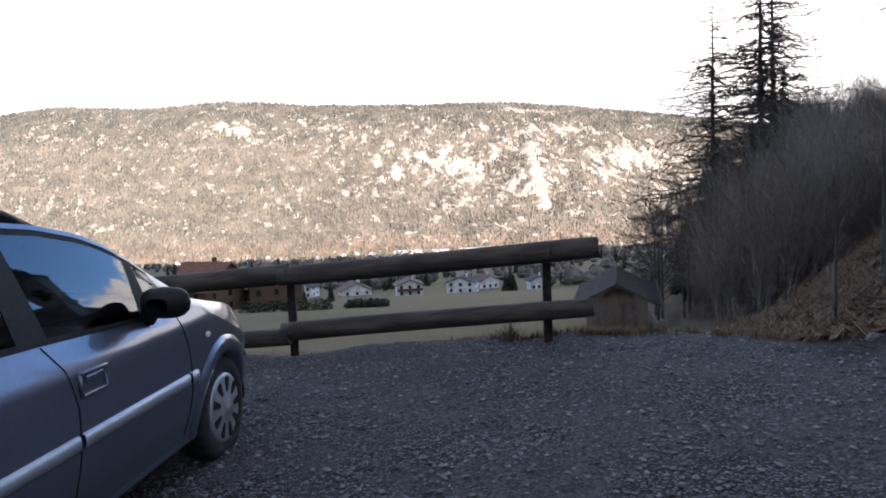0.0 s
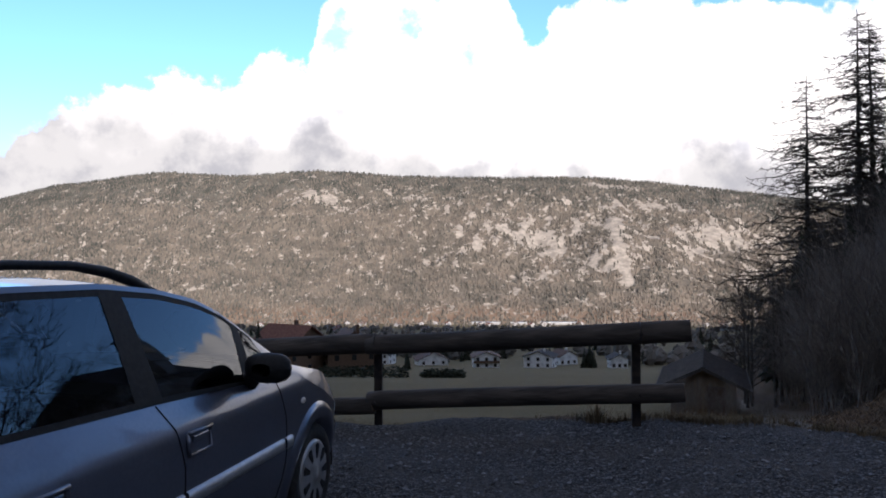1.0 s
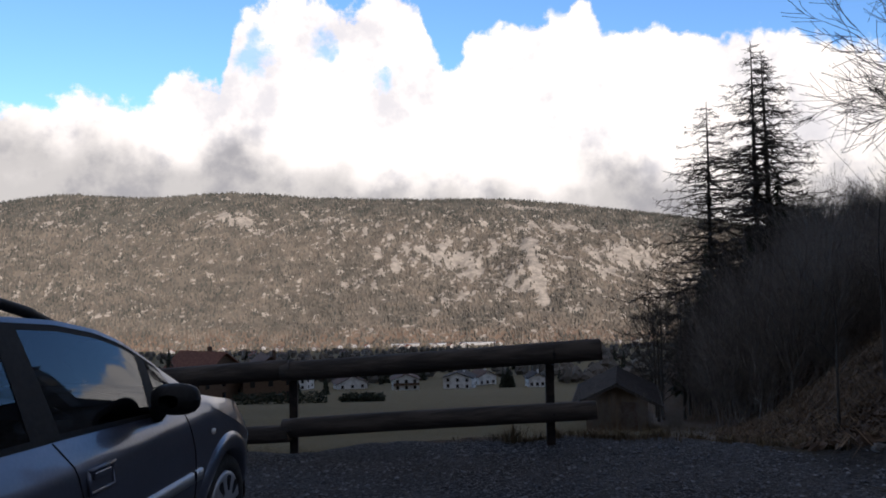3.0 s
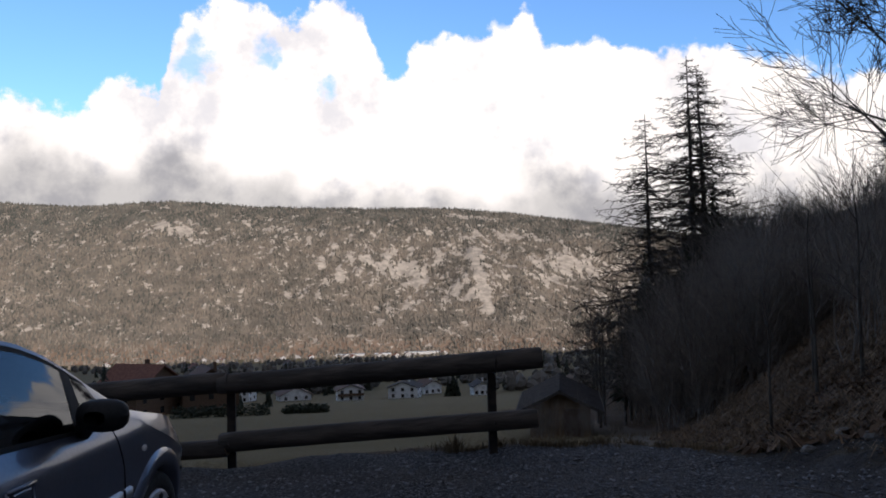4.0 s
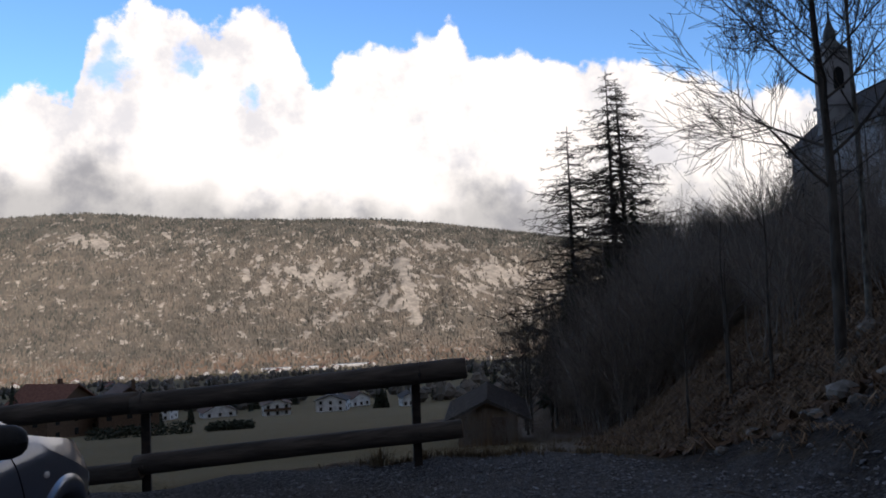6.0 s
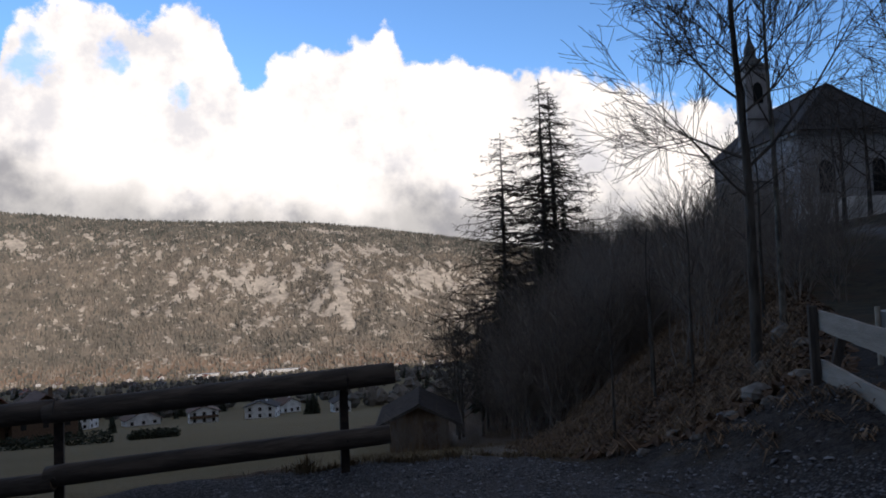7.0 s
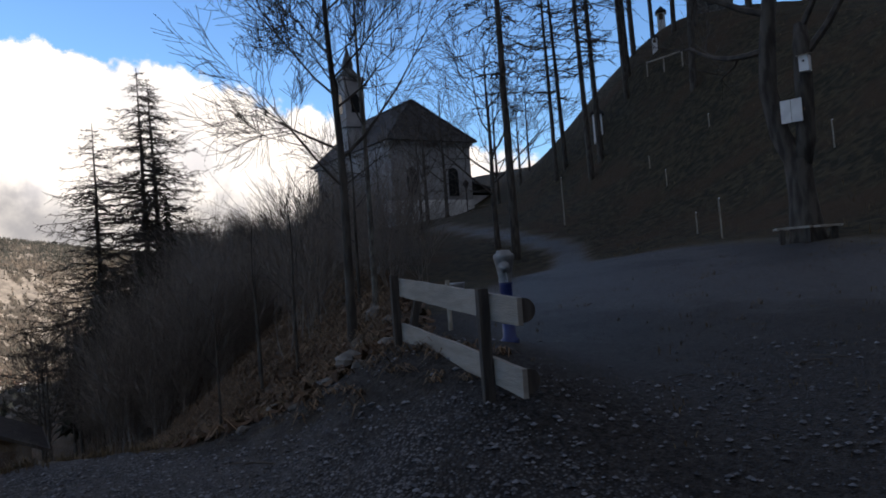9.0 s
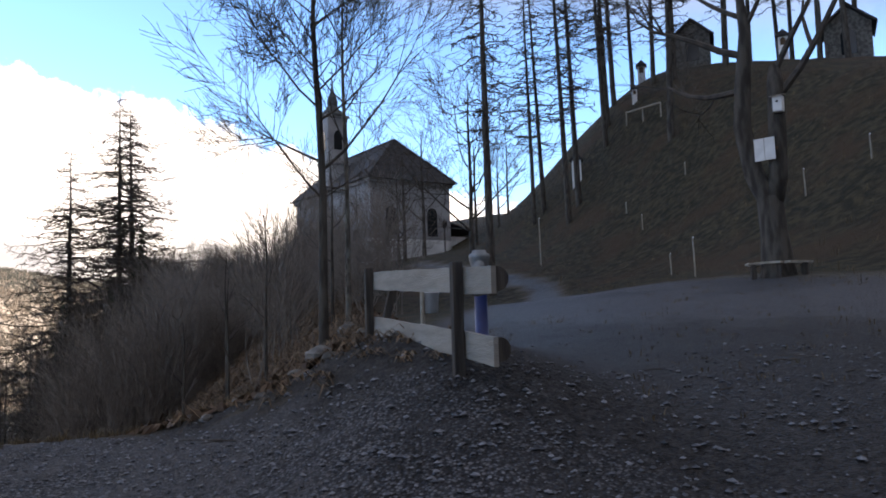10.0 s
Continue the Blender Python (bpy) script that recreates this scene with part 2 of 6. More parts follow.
LOG_END = material("log_end", (0.12, 0.085, 0.055), (0.20, 0.145, 0.095), 18, 0.9, bump=0.5)
STEEL_DARK = material("dark_steel", (0.022, 0.019, 0.018), (0.050, 0.036, 0.030), 12, 0.7, 0.4, bump=0.2)
PLANK = material("grey_plank", (0.21, 0.195, 0.17), (0.27, 0.25, 0.22), 6, 0.85, bump=0.4, bump_scale=25, stretch=(0.6, 0.6, 4), third=(0.185, 0.17, 0.15), third_scale=2)
POST_WOOD = material("dark_post", (0.030, 0.026, 0.024), (0.070, 0.060, 0.052), 12, 0.9, bump=0.5, stretch=(2, 2, 0.2))
SHED_WOOD = material("shed_boards", (0.15, 0.10, 0.058), (0.24, 0.165, 0.10), 4, 0.85, bump=0.3, stretch=(2, 2, 0.2))
SHED_ROOF = material("shed_roof", (0.022, 0.020, 0.020), (0.042, 0.037, 0.036), 3, 0.95, bump=0.3, spec=0.12)
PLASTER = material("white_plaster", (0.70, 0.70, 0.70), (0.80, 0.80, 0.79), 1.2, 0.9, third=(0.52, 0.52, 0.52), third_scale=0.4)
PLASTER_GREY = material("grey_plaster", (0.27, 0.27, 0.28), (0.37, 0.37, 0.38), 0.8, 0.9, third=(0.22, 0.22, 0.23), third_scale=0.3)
ROOF_DARK = material("dark_shingle", (0.024, 0.024, 0.027), (0.050, 0.048, 0.052), 3, 0.85, bump=0.4, bump_scale=8)
ROOF_RED = material("red_tile", (0.15, 0.060, 0.040), (0.22, 0.095, 0.062), 2, 0.85)
ROOF_BROWN = material("brown_tile", (0.085, 0.052, 0.042), (0.14, 0.09, 0.07), 2, 0.85)
COPPER = material("aged_copper", (0.055, 0.060, 0.062), (0.09, 0.10, 0.10), 3, 0.7, 0.3)
WINDOW_DARK = material("window_glass", (0.02, 0.022, 0.025), rough=0.08, spec=0.6)
WOOD_BROWN = material("brown_timber", (0.085, 0.050, 0.030), (0.13, 0.08, 0.05), 3, 0.85)
# far woods, greyed and lightened: distance haze is put into the colour
HAZY_FOREST = material("forest", (0.088, 0.081, 0.070), (0.150, 0.128, 0.108), 0.012, 0.95, island=0.25, contrast=(0.42, 0.6))
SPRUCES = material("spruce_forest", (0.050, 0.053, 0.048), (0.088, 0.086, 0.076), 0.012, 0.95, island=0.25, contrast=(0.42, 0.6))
HYD_BLUE = material("blue_enamel", (0.008, 0.020, 0.105), (0.012, 0.030, 0.14), 6, 0.45)
HYD_GREY = material("grey_cast_metal", (0.15, 0.16, 0.17), (0.25, 0.26, 0.27), 12, 0.5, 0.4, bump=0.15)
ZINC = material("galvanised_sheet", (0.42, 0.46, 0.50), (0.54, 0.58, 0.62), 9, 0.42, 0.7)
WHITE_PAINT = material("white_paint", (0.66, 0.66, 0.65), (0.76, 0.76, 0.75), 6, 0.7)
STAKE = material("pale_stake", (0.22, 0.20, 0.165), (0.34, 0.31, 0.26), 9, 0.9)
CAR_PAINT = material("blue_grey_metallic", (0.135, 0.154, 0.206), (0.150, 0.170, 0.222), 60, 0.32, 0.6, coat=0.8, third=(0.127, 0.145, 0.194), third_scale=1.2)
CAR_SILVER = material("silver_trim", (0.40, 0.42, 0.45), (0.46, 0.48, 0.51), 30, 0.38, 0.5)
CAR_BLACK = material("black_plastic", (0.010, 0.010, 0.011), (0.017, 0.017, 0.018), 40, 0.6, spec=0.25)
RUBBER = material("tyre_rubber", (0.014, 0.014, 0.014), (0.030, 0.029, 0.028), 30, 0.9, bump=0.2)
HUBCAP = material("hubcap_silver", (0.38, 0.39, 0.41), (0.46, 0.47, 0.49), 20, 0.4, 0.5, third=(0.26, 0.25, 0.24), third_scale=6)
SEAT = material("seat_cloth", (0.020, 0.021, 0.024), (0.035, 0.036, 0.040), 20, 0.95)
LAMP_CLEAR = material("headlamp", (0.55, 0.57, 0.60), (0.70, 0.72, 0.74), 25, 0.1, 0.2)
LAMP_AMBER = material("amber_lens", (0.75, 0.70, 0.66), rough=0.2)


def tinted_glass():
    m = bpy.data.materials.new("tinted_glass")
    m.use_nodes = True
    nt = m.node_tree
    nt.nodes.clear()
    t = nt.nodes.new("ShaderNodeBsdfTransparent")
    t.inputs[0].default_value = (0.24, 0.27, 0.28, 1)
    g = nt.nodes.new("ShaderNodeBsdfGlossy")
    g.inputs["Roughness"].default_value = 0.015
    g.inputs["Color"].default_value = (0.92, 0.95, 1.0, 1)
    f = nt.nodes.new("ShaderNodeFresnel")
    f.inputs[0].default_value = 1.75
    mx = nt.nodes.new("ShaderNodeMixShader")
    nt.links.new(f.outputs[0], mx.inputs[0])
    nt.links.new(t.outputs[0], mx.inputs[1])
    nt.links.new(g.outputs[0], mx.inputs[2])
    o = nt.nodes.new("ShaderNodeOutputMaterial")
    nt.links.new(mx.outputs[0], o.inputs[0])
    return m


CAR_GLASS = tinted_glass()


# ---- mesh helpers ----
class Shape:
    """Collects vertices and faces of one mesh."""

    def __init__(self):
        self.v, self.f = [], []

    def tube(self, pts, radii, sides=6, cap=True):
        base = len(self.v)
        n = len(pts)
        prev = None
        for i, p in enumerate(pts):
            d = (pts[min(i + 1, n - 1)] - pts[max(i - 1, 0)])
            d = d.normalized() if d.length > 1e-9 else Vector((0, 0, 1))
            ref = Vector((1, 0, 0)) if abs(d.x) < 0.8 else Vector((0, 1, 0))
            a = d.cross(ref).normalized()
            if prev is not None:
                a = (prev - d * prev.dot(d)).normalized()
            prev = a
            b = d.cross(a)
            for k in range(sides):
                w = 2 * math.pi * k / sides
                self.v.append(p + (a * math.cos(w) + b * math.sin(w)) * radii[i])
        for i in range(n - 1):
            for k in range(sides):
                k2 = (k + 1) % sides
                self.f.append((base + i * sides + k, base + i * sides + k2, base + (i + 1) * sides + k2, base + (i + 1) * sides + k))
        if cap:
            self.f.append(tuple(base + k for k in reversed(range(sides))))
            self.f.append(tuple(base + (n - 1) * sides + k for k in range(sides)))
        return self

    def box(self, x0, x1, y0, y1, z0, z1, m=None):
        base = len(self.v)
        for x in (x0, x1):
            for y in (y0, y1):
                for z in (z0, z1):
                    p = Vector((x, y, z))
                    self.v.append(m @ p if m else p)
        for q in ((0, 1, 3, 2), (4, 6, 7, 5), (0, 4, 5, 1), (2, 3, 7, 6), (0, 2, 6, 4), (1, 5, 7, 3)):
            self.f.append(tuple(base + i for i in q))
        return self

    def prism(self, outline, depth, m=None):
        """An outline in (x, z), pushed along y by depth."""
        base, n = len(self.v), len(outline)
        for y in (0, depth):
            for x, z in outline:
                p = Vector((x, y, z))
                self.v.append(m @ p if m else p)
        self.f.append(tuple(base + i for i in range(n)))
        self.f.append(tuple(base + n + i for i in reversed(range(n))))
        for i in range(n):
            j = (i + 1) % n
            self.f.append((base + j, base + i, base + n + i, base + n + j))
        return self

    def lathe(self, rings, sides=20, m=None):
        """Rings of (radius, z) about the z axis."""
        base = len(self.v)
        for r, z in rings:
            for k in range(sides):
                w = 2 * math.pi * k / sides
                p = Vector((r * math.cos(w), r * math.sin(w), z))
                self.v.append(m @ p if m else p)
        for i in range(len(rings) - 1):
            for k in range(sides):
                k2 = (k + 1) % sides
                self.f.append((base + i * sides + k, base + i * sides + k2, base + (i + 1) * sides + k2, base + (i + 1) * sides + k))
        self.f.append(tuple(base + k for k in reversed(range(sides))))
        self.f.append(tuple(base + (len(rings) - 1) * sides + k for k in range(sides)))
        return self

    def grid(self, rows):
        """A sheet through rows of points."""
        base, n = len(self.v), len(rows[0])
        for r in rows:
            self.v.extend(r)
        for i in range(len(rows) - 1):
            for k in range(n - 1):
                self.f.append((base + i * n + k, base + i * n + k + 1, base + (i + 1) * n + k + 1, base + (i + 1) * n + k))
        return self

    def mesh(self, name, mat, smooth=False):
        me = bpy.data.meshes.new(name)
        me.from_pydata([tuple(p) for p in self.v], [], self.f)
        me.materials.append(mat)
        if smooth:
            me.shade_smooth()
        me.update()
        return me


def part(name, shape, mat, parent, label="", smooth=False, bevel=0.0, thick=0.0):
    ob = new(name, shape.mesh(name, mat, smooth))
    ob.parent = parent
    if label:
        ob["label"] = label
    if thick:
        s = ob.modifiers.new("thickness", "SOLIDIFY")
        s.thickness = thick
    if bevel:
        b = ob.modifiers.new("edge", "BEVEL")
        b.width, b.segments, b.limit_method = bevel, 2, "ANGLE"
    return ob


def thing(name, m, label, category, group=""):
    ob = new(name)
    ob.empty_display_size = 0.1
    ob.matrix_world = m
    return tagged(ob, label, category, group)


def solid(name, shape, mat, m, label, category, group="", smooth=False, bevel=0.0, kind=""):
    ob = new(name, shape.mesh(name, mat, smooth))
    ob.matrix_world = m
    if bevel:
        b = ob.modifiers.new("edge", "BEVEL")
        b.width, b.segments, b.limit_method = bevel, 2, "ANGLE"
    return tagged(ob, label, category, group, kind)


# ---- the lie of the land ----
RIM = [(-400, 60), (-60, 17), (-8, 8.9), (-0.7, 7.25), (1.2, 7.15), (2.3, 6.95), (3.0, 6.75), (4.0, 6.1), (4.7, 5.5), (5.4, 5.4), (6.8, 6.7), (8.7, 8.7),
       (14, 15), (24, 27), (33, 44), (40, 66), (56, 78), (110, 88), (500, 110)]
FOOT, ALONG, ACROSS = (14.5, 1.5), (0.645, 0.766), (0.766, -0.645)


def smooth01(v):
    v = np.clip(v, 0, 1)
    return v * v * (3 - 2 * v)


def rim_distance(x, y):
    """Metres beyond the rim of the terrace (less than 0: on it)."""
    best, sign = np.full(x.shape, 1e9), np.ones(x.shape)
    for (ax, ay), (bx, by) in zip(RIM, RIM[1:]):
        dx, dy = bx - ax, by - ay
        t = np.clip(((x - ax) * dx + (y - ay) * dy) / (dx * dx + dy * dy), 0, 1)
        d = np.hypot(x - ax - t * dx, y - ay - t * dy)
        side = np.where(dx * (y - ay) - dy * (x - ax) > 0, 1.0, -1.0)
        near = d < best - 1e-9
        best, sign = np.where(near, d, best), np.where(near, side, sign)
    return best * sign


def upland(x, y):
    z = np.interp(x, [-20, 0, 3, 4, 5, 6, 8.2, 14, 26, 90], [-0.5, 0.03, 0.15, 0.23, 0.46, 0.66, 0.93, 1.6, 3.02, 16.5])
    u, v = (x - 4.8) * 0.47 + (y - 3.9) * 0.88, (x - 4.8) * 0.88 - (y - 3.9) * 0.47
    z = z + 0.52 * np.exp(-((u / 1.9) ** 2 + (v / np.where(v > 0, 1.0, 0.95)) ** 2))
    z = z + 0.12 * np.exp(-(((x - 4.2) / 0.75) ** 2 + ((y - 2.8) / 0.8) ** 2)) + 0.03 * np.exp(-(((x + 1.0) / 1.6) ** 4 + ((y - 3.4) / 3.2) ** 4))
    z = z - 1.2 * np.exp(-(((x - 45) / 7) ** 2 + ((y - 42) / 8) ** 2))
    z = z - 0.75 * np.exp(-(((x - 19) / 7) ** 2 + ((y - 14) / 6) ** 2))
    s = (x - FOOT[0]) * ACROSS[0] + (y - FOOT[1]) * ACROSS[1]
    a = (x - FOOT[0]) * ALONG[0] + (y - FOOT[1]) * ALONG[1]
    hump = smooth01((s + 1) / 12) * (1 - smooth01((a - 33) / 36))
    return z + np.interp(a, [-40, 0, 17, 25, 34], [3, 4.5, 5.9, 7.5, 9.2]) * hump - 0.2 * np.clip(s - 14.5, 0, 40) * smooth01((a - 10) / 15)


def lowland(x, y):
    z = np.interp(y, [-4000, 5, 7, 39, 330, 600, 1000, 1500, 2000, 2300, 4500], [0.3, 0.1, -0.25, -6.8, -50, -74, -107, -152, -193, -215, -260])
    return z


def land(x, y):
    x, y = np.asarray(x, float), np.asarray(y, float)
    d, up, low = rim_distance(x, y), upland(x, y), lowland(x, y)
    w = np.maximum(1.0, (up - low) * 1.55)
    t = np.clip(d / w, 0, 1)
    z = up + (np.minimum(low, up) - up) * (0.55 * t + 0.45 * smooth01(t))
    # the dark mountain at the back, which keeps the terrace in shade
    back = smooth01((-y - 260) / 1400) * 640
    return z + back


def land_at(x, y):
    return float(land(np.array([x]), np.array([y]))[0])


def spread(lo, hi, step, far_lo, far_hi, grow):
    mid = list(np.arange(lo, hi + step / 2, step))
    left, right, s = [], [], step
    p = lo
    while p > far_lo:
        s *= grow
        p -= s
        left.append(p)
    p, s = hi, step
    while p < far_hi:
        s *= grow
        p += s
        right.append(p)
    return np.array(left[::-1] + mid + right)


def build_ground():
    gx, gy = spread(-3.5, 9, 0.13, -3600, 3600, 1.055), spread(-1, 11, 0.13, -2400, 2300, 1.055)
    X, Y = np.meshgrid(gx, gy)
    Z = land(X, Y)
    D = rim_distance(X, Y)
    S = (X - FOOT[0]) * ACROSS[0] + (Y - FOOT[1]) * ACROSS[1]
    rng = np.random.default_rng(4)
    near = np.hypot(X - 2, Y - 4) < 30
    bumps = np.zeros_like(Z)
    for scale, amp in ((0.9, 0.05), (0.4, 0.03), (0.17, 0.010)):
        it = np.nonzero(near)
        vals = np.array([noise.noise(Vector((x / scale, y / scale, scale * 7))) for x, y in zip(X[it], Y[it])])
        bumps[it] += amp * vals
    bank = smooth01((D + 0.15) / 0.5)
    V2 = (X - 4.8) * 0.88 - (Y - 3.9) * 0.47
    # the grassy mound under the plank fence: where the gravel stops, by y
    foot = np.interp(Y, [2.7, 2.95, 3.45, 4.1, 5.2, 6.2], [5.6, 4.5, 4.17, 4.1, 4.05, 3.6]) + 0.10 * np.sin(Y * 9) + 0.06 * np.sin(Y * 23 + 1)
    mound = smooth01((X - foot) / 0.25) * smooth01((Y - 2.6) / 0.3) * smooth01((0.30 - V2) / 0.35) * (X < 8)
    gravel = (1 - smooth01((D + 0.12) / 0.35 + 0.0)) * (1 - 0.75 * smooth01((X - 4.2) / 0.8) * smooth01((Y - 1.6) / 1.2)) * (1 - smooth01((X - 5.6) / 2.0)) * (Y > -60) * (1 - mound)
    Z = Z + bumps * (0.35 + 2.2 * bank * (D < 14))
    Z = Z + rng.normal(0, 0.0025, Z.shape) * near
    # the loose heap at the rim behind the fence
    Z = Z + 0.05 * np.exp(-(((X - 0.35) / 0.5) ** 2 + ((Y - 7.05) / 0.3) ** 2))
    # the gravel way: from the terrace towards the church, between the hill's foot and the rim
    way = np.interp(Y, [-40, -6, 0, 4, 7, 10, 15, 18.5, 22.5, 30, 37], [5, 6, 7.6, 9.9, 12.2, 15.4, 22.4, 24.4, 26.9, 31, 35])
    half = np.interp(Y, [-40, 0, 6, 8, 10, 11.5, 15, 30], [4.5, 4.2, 4.0, 3.4, 2.2, 1.0, 0.8, 0.7])
    road = 1 - smooth01((np.abs(X - way) - half * 0.8) / (half * 0.4))
    road = road * (Y < 30) * (Y > -60) * (D < -0.8)
    path = np.interp(Y, [6, 12, 22, 39, 70], [3.6, 5.6, 9.2, 14.4, 17])
    dirt = (1 - smooth01((np.abs(X - path) - 0.5 - 0.018 * Y) / 0.7)) * (D > 0.1) * (Y < 70)
    litter = np.where(D > 0, 1.0, np.maximum(smooth01((X - 4.2) / 1.2) * (1 - smooth01((-D - 2.2) / 2.5)), mound))
    meadow_side = smooth01((path + 0.3 - X) / 1.2) * (D > 0)
    litter = litter * (1 - meadow_side * smooth01((D - 0.5) / 0.8))
    litter = np.where(Y > 95, 0, litter)
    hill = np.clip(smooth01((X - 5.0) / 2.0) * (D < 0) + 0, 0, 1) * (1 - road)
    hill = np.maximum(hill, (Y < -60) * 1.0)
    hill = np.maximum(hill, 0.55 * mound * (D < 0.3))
    road = road * (1 - mound)
    # damp dark earth round the plank fence, deepened to hold the shade there
    damp_shade = smooth01((X - 2.6) / 2.6) * (1 - smooth01((X - 7.2) / 2.5)) * smooth01((Y + 1.2) / 1.2) * (D < 0)
    ny, nx = X.shape
    idx = np.arange(nx * ny).reshape(ny, nx)
    faces = np.stack([idx[:-1, :-1], idx[:-1, 1:], idx[1:, 1:], idx[1:, :-1]], -1).reshape(-1, 4)
    me = bpy.data.meshes.new("ground")
    me.from_pydata(np.stack([X, Y, Z], -1).reshape(-1, 3).tolist(), [], faces.tolist())
    for name, w in (("gravel", gravel), ("litter", litter), ("dirt", dirt * 0.85), ("hill", hill), ("road", road), ("damp_shade", damp_shade)):
        at = me.attributes.new(name, "FLOAT", "POINT")
        at.data.foreach_set("value", np.asarray(w, np.float32).ravel())
    me.materials.append(GROUND)
    me.shade_smooth()
    return tagged(new("ground", me), "gravel terrace, leafy bank, brown winter meadow and valley floor", "ground", kind="structure")


build_ground()

# ---- the far mountain ----
RIDGE = [(-50, 2.6), (-36, 3.6), (-32.6, 4.7), (-26, 5.85), (-20.6, 5.7), (-14.8, 6.2), (-9.6, 5.9), (-5, 5.7), (0, 5.6), (6.5, 5.5), (10.8, 5.0), (18.5, 3.8), (26, 2.6), (45, 2.0)]


def mountain_height(x, y):
    bearing = np.degrees(np.arctan2(x, 2900.0))
    el = np.interp(bearing, [a for a, _ in RIDGE], [e for _, e in RIDGE])
    top = 1.7 + np.tan(np.radians(el)) * np.hypot(x, 2900.0)
    v = np.clip((y - 1960) / 940, 0, 1.15)
    rise = np.where(v <= 1, 0.72 * v + 0.28 * smooth01(v), 1 - (v - 1) * 0.9)
    return -196 + (top + 196) * rise


def rocky(x, y):
    """How bare the mountain is there, 0 to 1."""
    v = (y - 1960) / 940
    n = noise.fractal(Vector((x / 30, y / 46 + x / 190, 3.0)), 0.35, 2.1, 6)
    m = noise.fractal(Vector((x / 210, y / 150, 9.0)), 0.6, 2.0, 3)
    upper = math.exp(-((v - 0.74) / 0.10) ** 2)
    middle = math.exp(-((v - 0.47) / 0.25) ** 4)
    zone = max(upper * 0.80 * smooth_edge(x, -1900, -700), middle * smooth_edge(x, -560, 60))
    bare = n * 0.85 + m * 0.55 - 0.62 + 0.77 * zone - 1.6 * max(0, v - 0.84) - 2.0 * max(0, 0.13 - v)
    scree_top = math.exp(-(((x - 345) / 38) ** 2 + ((v - 0.56) / 0.05) ** 2))
    scree_run = math.exp(-(((x - 335 - 22 * (0.5 - v)) / 17) ** 2)) * (0.22 < v < 0.55) * 1.3
    cliff = math.exp(-(((x + 655) / 38) ** 2 + ((v - 0.74) / 0.03) ** 2))
    strip = math.exp(-(((x - 375 + 900 * (v - 0.9)) / 110) ** 4 + ((v - 0.90) / 0.022) ** 2))
    return max(bare * 1.35, 1.2 * scree_top + 0.5 * n, scree_run, 1.2 * cliff + 0.4 * n, strip * (0.9 + 0.8 * n))


def smooth_edge(v, lo, hi):
    t = min(max((v - lo) / (hi - lo), 0), 1)
    return t * t * (3 - 2 * t)


